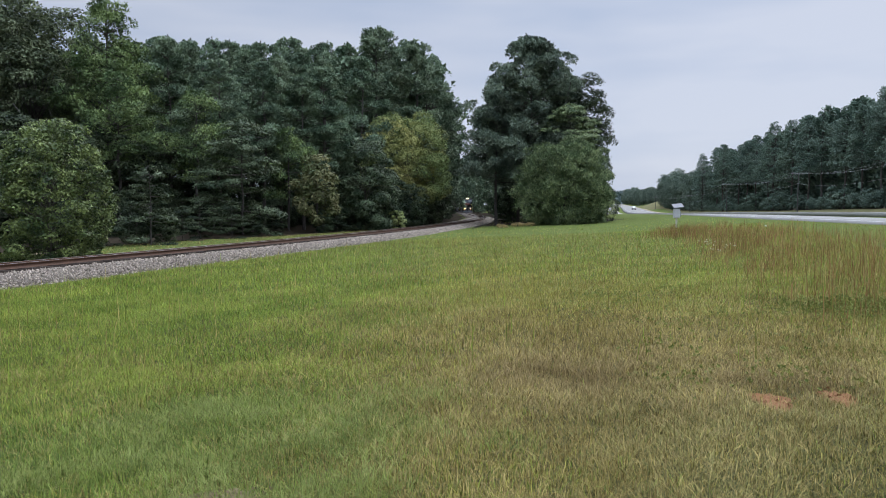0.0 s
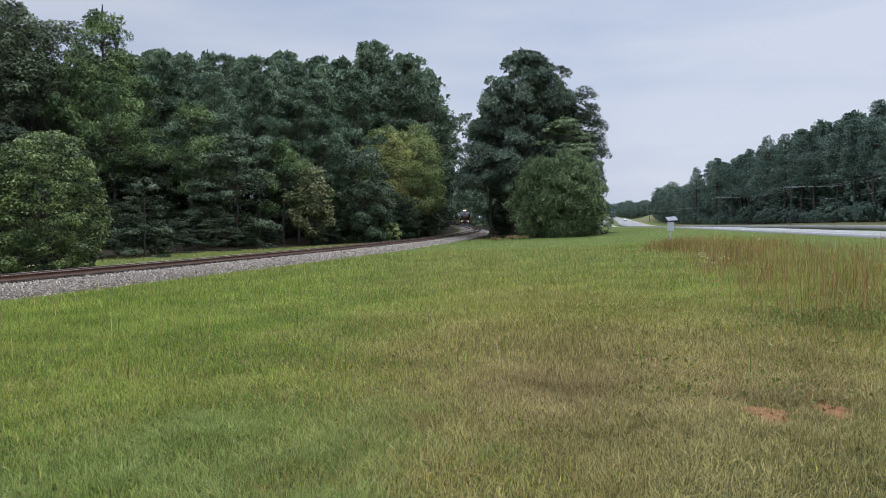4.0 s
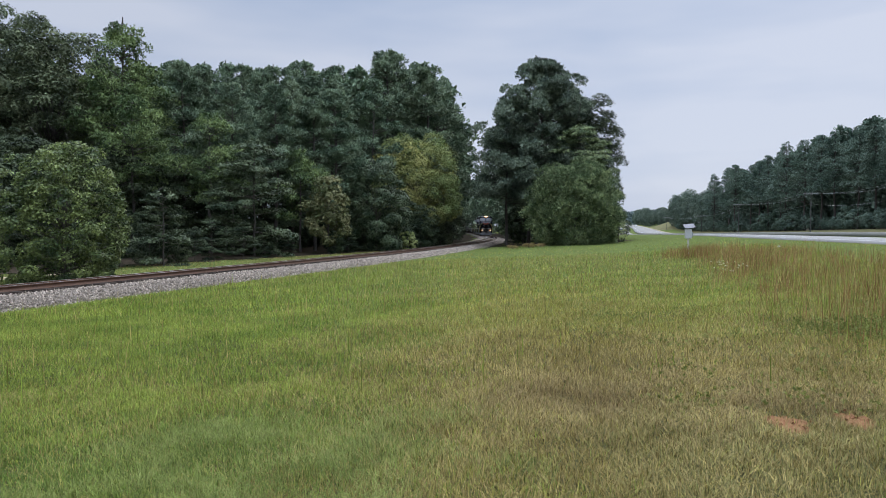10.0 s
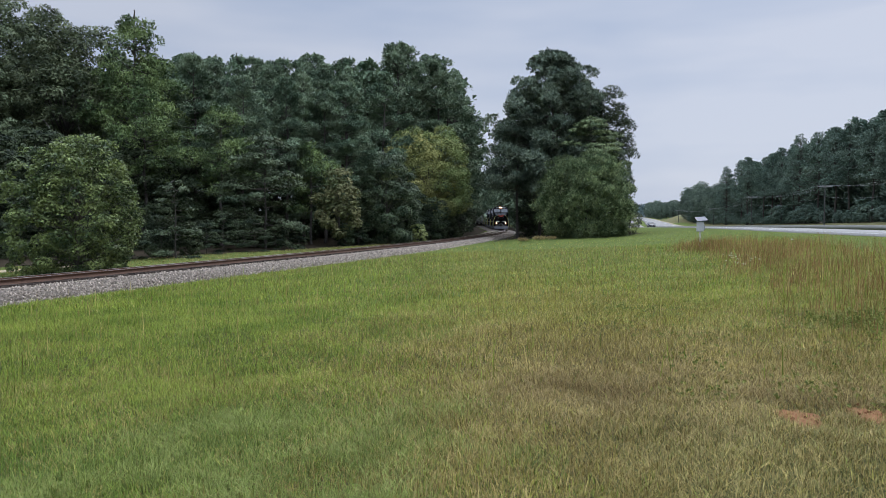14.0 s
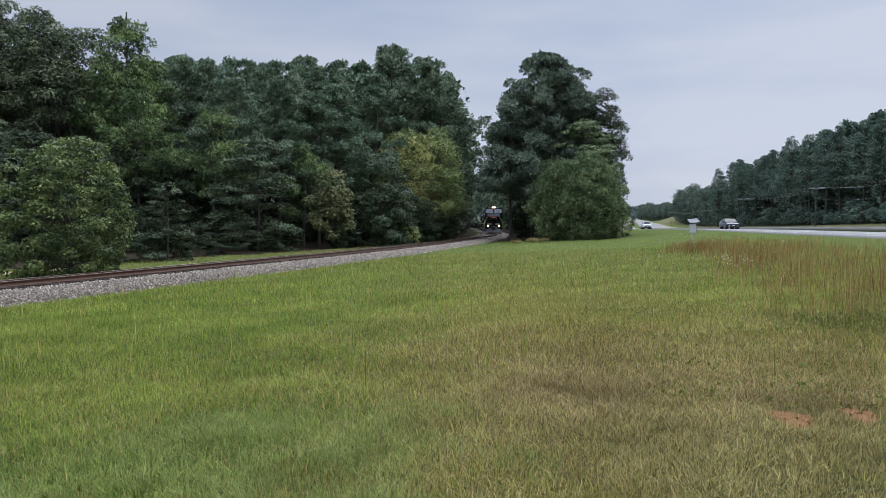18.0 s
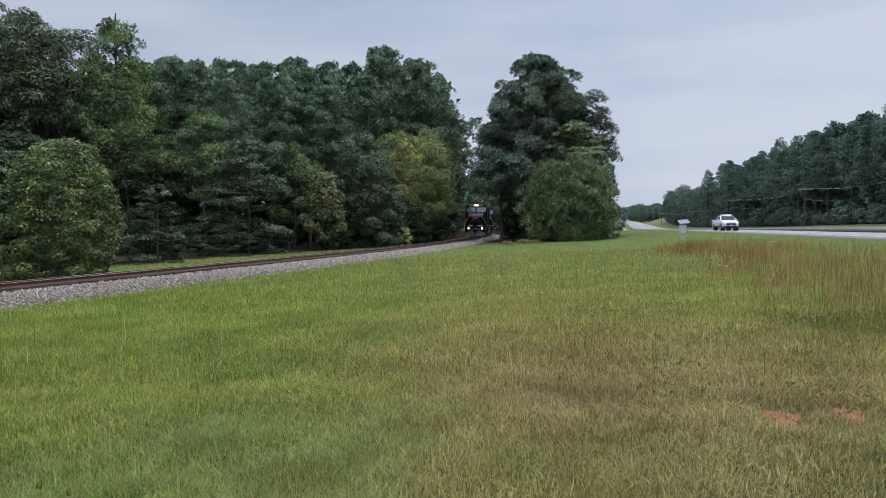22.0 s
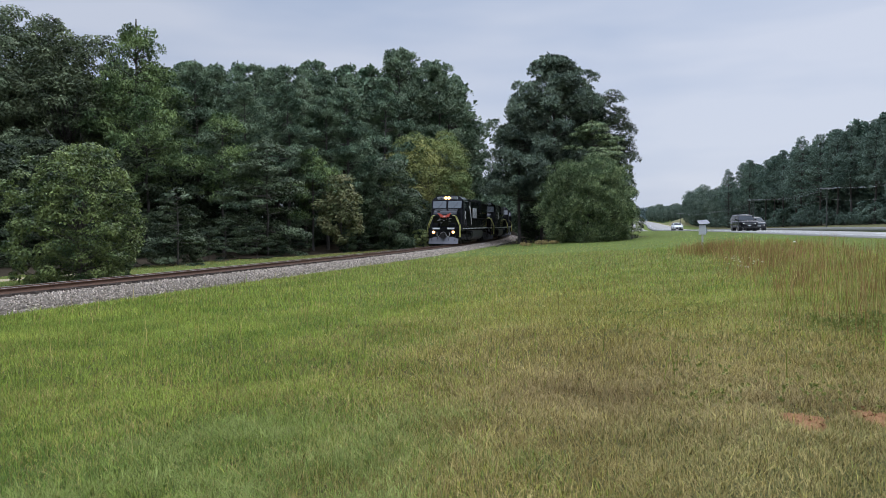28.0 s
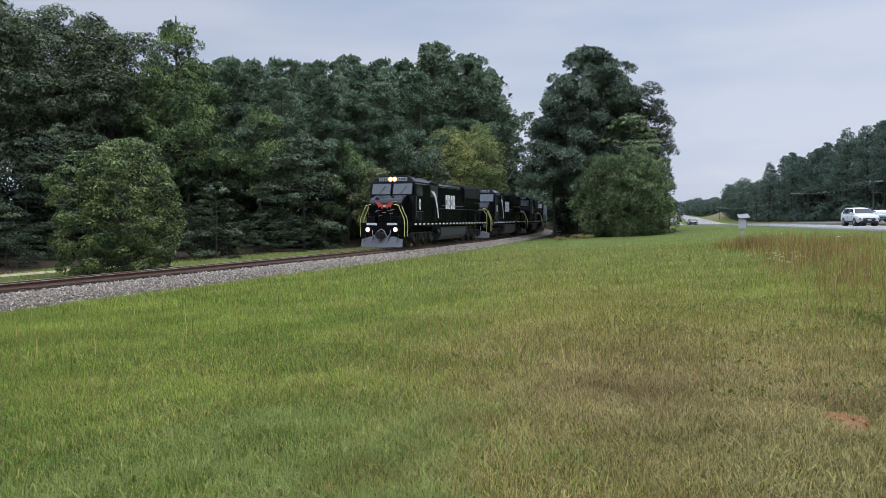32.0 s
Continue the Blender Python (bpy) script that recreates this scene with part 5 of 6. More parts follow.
        bmesh.ops.scale(bm, vec=(1, 1, 1.9), space=Matrix.Translation((0, 0, -2.85)), verts=bm.verts)
        bg = part("badge", bm, M_WHITE, root, "white oval badge on the cab side")
        bm = bmesh.new()
        rod(bm, (s * 1.573, cab0 - 1.25, 2.85), (s * 1.577, cab0 - 1.25, 2.85), 0.1, None, 16)
        bmesh.ops.scale(bm, vec=(1, 1, 1.9), space=Matrix.Translation((0, 0, -2.85)), verts=bm.verts)
        part("badge_mark", bm, M_INK, bg)
        bm = bmesh.new()
        for k in range(5):
            box(bm, s * 1.562, s * 1.57, cab0 - 0.75 - 0.27 * k, cab0 - 0.73 - 0.27 * k, 1.78, 2.3)
        box(bm, s * 1.562, s * 1.568, cab0 - 2.0, cab0 - 0.5, 2.36, 2.39)
        box(bm, s * 1.562, s * 1.568, cab0 - 0.5, cab0 - 0.47, 1.75, 3.3)
        part("panel_line", bm, M_PLOW, root, "pale pin stripes")
        bm = bmesh.new()
        box(bm, s * 0.32, s * 1.0, cab0 - 0.6, cab0 - 0.36, 4.38, 4.62, 0.02)
        nb = part("number_board", bm, M_BOARD, root, "pale lit number board")
        bm = bmesh.new()
        for k in range(4):
            x = s * 0.66 + (k - 1.5) * 0.13
            box(bm, x - 0.035, x + 0.035, cab0 - 0.36, cab0 - 0.355, 4.43, 4.57)
        part("number_bars", bm, M_INK, nb)
        # mirror and grab irons
        bm = bmesh.new()
        pipe(bm, [(s * 1.6, cab0 - 0.4, 2.0), (s * 1.64, cab0 - 0.4, 2.1), (s * 1.64, cab0 - 0.4, 3.3), (s * 1.6, cab0 - 0.4, 3.4)], 0.015)
        part("grab_iron", bm, M_PLOW, root)
    bm = bmesh.new()
    box(bm, -0.28, 0.28, cab0 - 0.6, cab0 - 0.34, 4.38, 4.63, 0.03)
    hl = part("headlight", bm, M_BLACK, root)
    for s in (-1, 1):
        # wide reflector behind each lens glows orange to imitate headlight bloom
        bm = bmesh.new()
        rod(bm, (s * 0.15, cab0 - 0.34, 4.5), (s * 0.15, cab0 - 0.325, 4.5), 0.16, None, 14)
        part("reflector_halo", bm, M_REFLECTOR_HALO if lit else M_PLOW, hl)
        bm = bmesh.new()
        rod(bm, (s * 0.15, cab0 - 0.324, 4.5), (s * 0.15, cab0 - 0.31, 4.5), 0.085, None, 14)
        part("lens", bm, M_HEAD if lit else M_PLOW, hl, "glowing headlight lens" if lit else "")
    if emblem:
        # red winged emblem on the nose
        bm = bmesh.new()
        half = [(0, -0.2), (0.1, -0.12), (0.16, -0.26), (0.28, -0.1), (0.42, -0.16), (0.5, 0.02), (0.66, 0.24), (0.36, 0.16), (0.1, 0.02), (0, 0.06)]
        out = [(x, z) for x, z in half] + [(-x, z) for x, z in half[-2:0:-1]]
        prism(bm, out, 0, 0.02, "y")
        em = part("emblem", bm, M_RED, root, "red winged emblem on the nose")
        em.matrix_basis = pose(0, -0.985, 2.78, -2)
        bm = bmesh.new()
        box(bm, -0.1, 0.1, 0.02, 0.025, -0.1, 0.0)
        part("emblem_bar", bm, M_WHITE, em)
        for x, z in ((-0.55, 2.5), (-0.45, 2.25), (0.05, 2.3), (0.6, 2.35), (-0.7, 3.0), (0.3, 2.1)):
            bm = bmesh.new()
            box(bm, x - 0.11, x + 0.11, -1.02, -0.985, z - 0.015, z + 0.015)
            part("grab_iron", bm, M_HOSE, root, "pale grab iron")
    if wide:
        # nose door, shoulder boxes and lamp bowl
        bm = bmesh.new()
        for x in (-0.42, 0.42):
            box(bm, x - 0.012, x + 0.012, -1.03, -0.975, 1.75, 2.85)
        box(bm, -0.42, 0.42, -1.03, -0.975, 2.83, 2.86)
        part("nose_door_seam", bm, M_DIRTY, root)
        bm = bmesh.new()
        rod(bm, (0.62, -1.4, 3.2), (0.62, -1.2, 3.17), 0.15, 0.13, 14)
        part("nose_bowl", bm, M_DIRTY, root)
        for s in (-1, 1):
            bm = bmesh.new()
            box(bm, s * 0.55, s * 1.12, -0.99, -0.7, 1.66, 2.05, 0.04)
            part("sand_box", bm, M_BLACK, root)
            bm = bmesh.new()
            pipe(bm, [(s * 0.2, -0.965, 2.45), (s * 0.2, -0.935, 2.45), (s * 0.55, -0.935, 2.45), (s * 0.55, -0.965, 2.45)], 0.014)
            part("grab_iron", bm, M_HOSE, root, "pale grab iron")
            bm = bmesh.new()
            box(bm, s * 1.5, s * 1.58, cab0 - 0.62, cab0 - 0.5, 3.5, 4.05, 0.02)
            part("mirror", bm, M_DIRTY, root)
        bm = bmesh.new()
        rod(bm, (-0.9, cab1 + 0.8, 4.68), (-0.9, cab1 + 0.8, 5.0), 0.05, 0.03, 8)
        rod(bm, (0.5, cab1 + 1.1, 4.72), (0.5, cab1 + 1.1, 4.86), 0.16, 0.12, 12)
        part("antenna", bm, M_DIRTY, root)
    # long hood
    bm = bmesh.new()
    prism(bm, [(-0.98, 1.66), (-0.98, 4.3), (-0.8, 4.5), (0.8, 4.5), (0.98, 4.3), (0.98, 1.66)], -L_ + 1.1, cab1 - 0.01, "y")
    es = [e for e in bm.edges if abs(e.verts[0].co.y - e.verts[1].co.y) > 1]
    bmesh.ops.bevel(bm, geom=es, offset=0.06, segments=2, affect="EDGES")
    hood = part("long_hood", bm, M_BLACK, root)
    bm = bmesh.new()
    prism(bm, [(-0.99, 3.2), (-1.08, 3.3), (-1.08, 4.4), (-0.95, 4.56), (0.95, 4.56), (1.08, 4.4), (1.08, 3.3), (0.99, 3.2)], -L_ + 1.3, -L_ + 6.2, "y")
    rad = part("radiator_section", bm, M_BLACK, root)
    for s in (-1, 1):
        bm = bmesh.new()
        box(bm, s * 1.082, s * 1.092, -L_ + 1.5, -L_ + 6.0, 3.6, 4.34)
        for k in range(12):
            z = 3.63 + 0.058 * k
            box(bm, s * 1.092, s * 1.1, -L_ + 1.55, -L_ + 5.95, z, z + 0.02)
        part("radiator_grille", bm, M_GRILLE, rad)
        # intake behind the cab
        bm = bmesh.new()
        box(bm, s * 0.98, s * 1.35, cab1 - 2.4, cab1 - 0.4, 3.2, 4.42, 0.05)
        blower = part("blower_box", bm, M_BLACK, root)
        bm = bmesh.new()
        box(bm, s * 1.352, s * 1.36, cab1 - 2.2, cab1 - 0.6, 3.4, 4.25)
        part("intake_grille", bm, M_GRILLE, blower)
        # hood doors
        for k in range(9):
            y = cab1 - 2.7 - k * 0.78
            bm = bmesh.new()
            box(bm, s * 0.982, s * 0.998, y - 0.72, y, 1.9, 3.9, 0.01)
            part("hood_door", bm, M_BLACK, hood)
        bm = bmesh.new()
        box(bm, s * 1.0, s * 1.006, -L_ + 6.2, cab1 - 2.5, 2.88, 2.92)
        part("stripe", bm, M_PLOW, hood, "thin pale stripe")
        # white slash and four pale characters as bars
        bm = bmesh.new()
        y = cab1 - 0.75
        prism(bm, [(y + 0.1, 3.85), (y - 0.6, 3.82), (y - 1.0, 3.6), (y - 1.32, 2.95), (y - 1.62, 1.95), (y - 1.44, 1.95), (y - 1.1, 2.8), (y - 0.72, 3.45)], s * 1.37, s * 1.378)
        part("slash", bm, M_WHITE, blower, "white painted slash")
        bm = bmesh.new()
        box(bm, s * 1.0, s * 1.36, y - 2.3, y + 0.3, 1.9, 3.2, 0.03)
        part("equipment_box", bm, M_BLACK, root)
        for k in range(4):
            yy = cab1 - 5.0 - k * 0.62
            bm = bmesh.new()
            box(bm, s * 1.0, s * 1.01, yy - 0.46, yy, 2.62, 3.7, 0)
            ch = part("number_bar", bm, M_WHITE, hood, "white painted bar")
            bm = bmesh.new()
            for z in ((2.75, 3.22) if k % 2 else (2.92,)):
                box(bm, s * 1.011, s * 1.014, yy - 0.3, yy - 0.16, z, z + (0.2 if k % 2 else 0.44))
            part("bar_gap", bm, M_INK, ch)
    # roof: fans, stack, horn
    for k in range(3):
        bm = bmesh.new()
        rod(bm, (0, -L_ + 2.3 + 1.45 * k, 4.55), (0, -L_ + 2.3 + 1.45 * k, 4.72), 0.66, 0.6, 20)
        part("roof_fan", bm, M_DIRTY, root)
    bm = bmesh.new()
    box(bm, -0.35, 0.35, -L_ + 7.4, -L_ + 8.6, 4.5, 4.72, 0.04)
    part("exhaust_stack", bm, M_DIRTY, root)
    bm = bmesh.new()
    for k in range(3):
        rod(bm, (-0.2 + 0.2 * k, cab1 - 0.5, 4.78), (-0.2 + 0.2 * k, cab1 - 0.1, 4.78), 0.03, 0.08, 8)
    rod(bm, (0, cab1 - 0.45, 4.45), (0, cab1 - 0.45, 4.78), 0.03, None, 6)
    part("horn", bm, M_DIRTY, root)
    # tank and running gear
    bm = bmesh.new()
    prism(bm, [(-1.1, 0.35), (-1.42, 0.65), (-1.42, 1.3), (1.42, 1.3), (1.42, 0.65), (1.1, 0.35)], -14.2, -7.9, "y")
    bmesh.ops.bevel(bm, geom=list(bm.edges), offset=0.06, segments=2, affect="EDGES")
    part("fuel_tank", bm, M_TANK, root, "worn black fuel tank")
    truck_frame(root, AXLES[:3])
    truck_frame(root, AXLES[3:])
    for y in AXLES:
        wheelset(root, y)
    for s in (-1, 1):
        bm = bmesh.new()
        rod(bm, (s * 1.2, -7.4, 0.95), (s * 1.2, -8.05, 0.95), 0.2, None, 12)
        part("air_reservoir", bm, M_DIRTY, root)
        bm = bmesh.new()
        box(bm, s * 0.9, s * 1.4, -14.7, -14.25, 0.8, 1.38, 0.03)
        part("battery_box", bm, M_DIRTY, root)
    return tagged(root, "glossy black diesel locomotive with white marks and yellow rails" if wide else "older black diesel locomotive with a narrow short hood", "locomotive", "locomotives of the train")


def hopper():
    """A covered hopper wagon."""
    root = empty("hopper_wagon")
    bm = bmesh.new()
    prism(bm, [(-1.5, 1.5), (-1.55, 2.2), (-1.55, 4.2), (-1.1, 4.6), (1.1, 4.6), (1.55, 4.2), (1.55, 2.2), (1.5, 1.5)], -14.6, -1.4, "y")
    part("body", bm, M_HOPPER, root)
    for s in (-1, 1):
        for k in range(11):
            bm = bmesh.new()
            y = -1.6 - 1.27 * k
            box(bm, s * 1.55, s * 1.63, y - 0.1, y, 1.5, 4.2)
            part("rib", bm, M_HOPPER, root)
    for k in range(3):
        bm = bmesh.new()
        y = -3.6 - 4.2 * k
        prism(bm, [(y + 1.6, 1.5), (y + 0.4, 0.5), (y - 0.4, 0.5), (y - 1.6, 1.5)], -1.2, 1.2)
        part("hopper_chute", bm, M_HOPPER, root)
    bm = bmesh.new()
    box(bm, -1.4, 1.4, -15.6, -0.5, 1.1, 1.4)
    box(bm, -0.2, 0.2, -16.1, 0.0, 0.75, 1.0)
    part("underframe", bm, M_DIRTY, root)
    for ys in ((-1.6, -3.3), (-12.7, -14.4)):
        truck_frame(root, ys)
        for y in ys:
            bm = bmesh.new()
            rod(bm, (-0.85, y, 0.42), (0.85, y, 0.42), 0.42, None, 16)
            part("wheelset", bm, M_WHEEL, root)
    bm = bmesh.new()
    for k in range(6):
        box(bm, -0.3, 0.3, -2.2 - 2.1 * k - 0.5, -2.2 - 2.1 * k, 4.6, 4.7)
    part("hatch", bm, M_HOPPER, root)
    return tagged(root, "weathered light grey covered hopper wagon", "wagon", "wagons of the train")


TRAIN = []
_lead = engine(True, True, True, True)
TRAIN.append((_lead, 0.0, 21.0))
_second = engine(True, True, False, False)
TRAIN.append((_second, 21.2, 21.0))
_third = engine(False, True, False, False)
TRAIN.append((_third, 42.4, 21.0))
_fourth = engine(False, True, False, False)
TRAIN.append((_fourth, 63.6, 21.0))
_hop = hopper()
TRAIN.append((_hop, 84.8, 16.1))
for _i in range(1, 4):
    TRAIN.append((copy_thing(_hop, Matrix.Identity(4)), 84.8 + 16.3 * _i, 16.1))
SPEED = 5.61
FRONT = 45.6


def rail_pose(s_front, length):
    a, b = track(s_front + 4.9), track(s_front + length - 4.4)
    th = math.atan2(b[0] - a[0], b[1] - a[1])
    k = 4.9
    return pose(a[0] - math.sin(th) * k, a[1] - math.cos(th) * k, RAIL_TOP, 0, 0, 180 - math.degrees(th))


# ---------------------------------------------------------------- road vehicles
M_CAR_GLASS = grained("car_window_glass", [(0.015, 0.018, 0.02), (0.03, 0.034, 0.038)], 2, 0.12, 0.0, 0.0, 4)
M_CAR_GLASS.node_tree.nodes["Principled BSDF"].inputs["Specular IOR Level"].default_value = 0.2
M_TYRE = grained("tyre_rubber", [(0.012, 0.012, 0.012), (0.025, 0.025, 0.024)], 6, 0.85, 0, 0.2, 6)
M_RIM = paint("alloy_rim", (0.4, 0.4, 0.41), 0.3, 0.7)
M_TRIM = paint("black_plastic_trim", (0.02, 0.02, 0.02), 0.6)
M_LAMP_ON = glowing("car_lamp_glow", (0.9, 0.84, 0.72), 0.7)
M_LAMP_OFF = paint("clear_lamp", (0.6, 0.6, 0.6), 0.15)
M_TAIL = paint("red_lamp", (0.4, 0.02, 0.02), 0.2)
M_CAR = {"white": paint("white_car_paint", (0.72, 0.73, 0.74), 0.2), "navy": paint("dark_blue_car_paint", (0.025, 0.04, 0.065), 0.15),
         "black": paint("black_car_paint", (0.01, 0.01, 0.012), 0.15), "silver": paint("silver_car_paint", (0.42, 0.43, 0.44), 0.25, 0.5),
         "grey": paint("charcoal_car_paint", (0.05, 0.055, 0.06), 0.2)}

for _c in ("black", "grey", "navy"):
    M_CAR[_c].node_tree.nodes["Principled BSDF"].inputs["Specular IOR Level"].default_value = 0.32

# lower outline, roof outline (y from the front backwards, z), width, wheel places, wheel radius
SHAPES = {
    "sedan": dict(low=[(0, 0.35), (0.0, 0.62), (0.25, 0.8), (1.45, 0.98), (3.9, 1.02), (4.75, 1.0), (4.85, 0.7), (4.8, 0.35)],
                  top=[(1.3, 0.96), (2.15, 1.43), (2.8, 1.5), (3.5, 1.45), (4.35, 1.02)], width=1.84, wheels=(0.95, 3.8), r=0.33),
    "suv": dict(low=[(0, 0.42), (-0.02, 0.85), (0.2, 1.02), (1.25, 1.14), (4.6, 1.18), (5.0, 1.12), (5.08, 0.75), (5.0, 0.42)],
                top=[(1.15, 1.12), (1.95, 1.66), (2.7, 1.76), (4.3, 1.74), (4.85, 1.18)], width=1.96, wheels=(0.98, 3.95), r=0.37),
    "bigsuv": dict(low=[(0, 0.45), (-0.02, 1.02), (0.15, 1.12), (1.35, 1.22), (4.9, 1.24), (5.25, 1.22), (5.3, 0.8), (5.2, 0.45)],
                   top=[(1.3, 1.2), (1.95, 1.82), (2.5, 1.92), (4.9, 1.9), (5.2, 1.24)], width=2.0, wheels=(0.98, 3.95), r=0.4),
    "pickup": dict(low=[(0, 0.48), (-0.02, 0.98), (0.18, 1.08), (1.3, 1.16), (5.3, 1.16), (5.4, 1.1), (5.38, 0.5), (5.2, 0.5)],
                   top=[(1.25, 1.14), (2.0, 1.7), (2.5, 1.79), (3.0, 1.78), (3.35, 1.72), (3.5, 1.16)], width=1.9, wheels=(0.92, 4.2), r=0.38)}


def loft(bm, rows):
    """Skins mirrored cross-sections (y, [(x, z) from the keel up to the middle of the top])."""
    rings = []
    for y, pts in rows:
        ring = [bm.verts.new((x, y, z)) for x, z in pts] + [bm.verts.new((-x, y, z)) for x, z in pts[::-1]]
        rings.append(ring)
    n = len(rings[0])
    for p, q in zip(rings[:-1], rings[1:]):
        for i in range(n):
            bm.faces.new((p[i], p[(i + 1) % n], q[(i + 1) % n], q[i]))
    bm.faces.new(rings[0][::-1])
    bm.faces.new(rings[-1])
    bmesh.ops.recalc_face_normals(bm, faces=bm.faces)


def vehicle(kind, colour, label, lamps=True, bars=False):
    """A road vehicle, its front bumper at the origin, pointing along +y."""
    sh = SHAPES[kind]
    root = empty({"sedan": "car", "suv": "car", "bigsuv": "car", "pickup": "pickup_truck"}[kind])
    w, paint_ = sh["width"] / 2, M_CAR[colour]
    upper = sh["low"][1:-1]
    uy, uz = [p[0] for p in upper], [p[1] for p in upper]
    end = max(uy)
    keel = sh["low"][0][1] - 0.1
    zf = uz[0]
    bm = bmesh.new()
    rows = []
    for y in (0, 0.06, 0.18, 0.4, 0.8, 1.3, 2.0, 2.8, 3.6, 4.2, end - 0.4, end - 0.15, end - 0.04, end):
        k = float(np.interp(y, [0, 0.06, 0.18, 0.4, 0.9, end - 0.7, end - 0.15, end], [0.78, 0.86, 0.93, 0.98, 1, 1, 0.93, 0.84]))
        z = float(np.interp(y, uy, uz)) - (0.1 if y == 0 else 0.03 if y == 0.06 else 0) - (0.06 if y == end else 0)
        kb = keel + float(np.interp(y, [0, 0.3, end - 0.3, end], [0.12, 0, 0, 0.14]))
        x = w * k
        rows.append((-y, [(x * 0.86, kb), (x * 0.97, kb + 0.12), (x, kb + 0.3), (x * 0.995, z - 0.22), (x * 0.95, z - 0.07), (x * 0.82, z - 0.015), (x * 0.4, z + 0.02)]))
    loft(bm, rows)
    part("body", bm, paint_, root, smooth=True)
    if kind == "pickup":
        bm = bmesh.new()
        box(bm, -w + 0.14, w - 0.14, -5.2, -3.6, 1.15, 1.19)
        part("load_bed", bm, M_TRIM, root)
        for s in (-1, 1):
            bm = bmesh.new()
            box(bm, s * (w - 0.16), s * (w - 0.03), -5.3, -3.55, 1.08, 1.26, 0.03)
            part("bed_rail", bm, paint_, root)
    top = sh["top"]
    lo, hi = min(z for _, z in top), max(z for _, z in top)
    ty, tz = [p[0] for p in top], [p[1] for p in top]
    (y0, z0), (y1, z1) = top[0], top[1]
    ye = ty[-1]

    def half_width(z):
        return (w - 0.05) * (1 - 0.2 * max(0.0, z - lo) / (hi - lo))
    bm = bmesh.new()
    rows = []
    for y in sorted(set(ty + [(y0 + y1) / 2, y1 - 0.1, y1 + 0.12, (ty[-2] + ye) / 2])):
        z = max(float(np.interp(y, ty, tz)), lo + 0.02)
        a, b = half_width(lo), half_width(z)
        rows.append((-y, [(a, lo - 0.12), (a, lo), (a + (b - a) * 0.8, lo + (z - lo) * 0.8), (b * 0.93, z - 0.03 * (z - lo) / (hi - lo)), (b * 0.6, z), (b * 0.2, z + 0.015)]))
    loft(bm, rows)
    part("cabin", bm, paint_, root, smooth=True)

    def pane(name, pts):
        bm = bmesh.new()
        a = [bm.verts.new(p) for p in pts]
        bm.faces.new(a)
        r = bmesh.ops.extrude_face_region(bm, geom=list(bm.faces))
        nn = (Vector(pts[1]) - Vector(pts[0])).cross(Vector(pts[2]) - Vector(pts[1])).normalized() * 0.008
        bmesh.ops.translate(bm, vec=nn, verts=[g for g in r["geom"] if isinstance(g, bmesh.types.BMVert)])
        bmesh.ops.recalc_face_normals(bm, faces=bm.faces)
        return part(name, bm, M_CAR_GLASS, root)
    n = Vector((0, (z1 - z0), (y1 - y0))).normalized() * 0.03
    ya, za, yb, zb = y0 + (y1 - y0) * 0.1, z0 + (z1 - z0) * 0.1, y0 + (y1 - y0) * 0.94, z0 + (z1 - z0) * 0.94
    wa, wb = half_width(za) - 0.1, half_width(zb) - 0.12
    pane("windscreen", [(-wa, -ya + n.y, za + n.z), (wa, -ya + n.y, za + n.z), (wb, -yb + n.y, zb + n.z), (-wb, -yb + n.y, zb + n.z)])
    zt = hi - 0.13
    cuts = [(y1 - 0.3, y1 + 0.75, True), (y1 + 0.83, min(ye - 0.75, y1 + 1.9), False)] if kind != "pickup" else [(y1 - 0.3, y1 + 0.62, True), (y1 + 0.7, y1 + 1.2, False)]
    if kind in ("suv", "bigsuv"):
        cuts.append((y1 + 1.98, ye - 0.6, False))
    for s in (-1, 1):
        for a, b, first in cuts:
            hb, ht = half_width(lo + 0.07) + 0.012, half_width(zt) + 0.02
            p = [(s * hb, -(a - (0.25 if first else 0)), lo + 0.07), (s * hb, -b, lo + 0.07), (s * ht, -b, zt), (s * ht, -(a + (0.22 if first else 0)), zt)]
            pane("side_window", p if s < 0 else p[::-1])
        bm = bmesh.new()
        box(bm, s * (w - 0.04), s * (w + 0.17), -y1 + 0.26, -y1 + 0.36, lo + 0.02, lo + 0.17, 0.03)
        part("wing_mirror", bm, paint_, root)
        # headlamp wrapped round the front corner
        bm = bmesh.new()
        prism(bm, [(0.05 - 0.2, zf - 0.1), (0.02, zf - 0.14), (0.02, zf - 0.23), (-0.2, zf - 0.22)], s * (w * 0.52), s * (w * 0.84))
        for v in bm.verts:
            if abs(v.co.x) > w * 0.8:
                v.co.y -= 0.12
                v.co.z += 0.03
        lamp = part("headlamp", bm, M_LAMP_OFF, root)
        if lamps:
            bm = bmesh.new()
            rod(bm, (s * w * 0.64, -0.05, zf - 0.18), (s * w * 0.64, 0.035, zf - 0.18), 0.05, None, 12)
            part("lens", bm, M_LAMP_ON, lamp, "lit headlamp lens")
        bm = bmesh.new()
        box(bm, s * (w - 0.36), s * (w - 0.12), -end - 0.012, -end + 0.14, 0.78, 0.98, 0.02)
        part("tail_lamp", bm, M_TAIL, root)
        # dark sill and door seams
        bm = bmesh.new()
        box(bm, s * (w - 0.06), s * (w + 0.004), -sh["wheels"][1] + 0.5, -sh["wheels"][0] - 0.5, keel + 0.02, keel + 0.16, 0.01)
        part("sill", bm, M_TRIM, root)
        for y in (y1 - 0.35, y1 + 0.8):
            bm = bmesh.new()
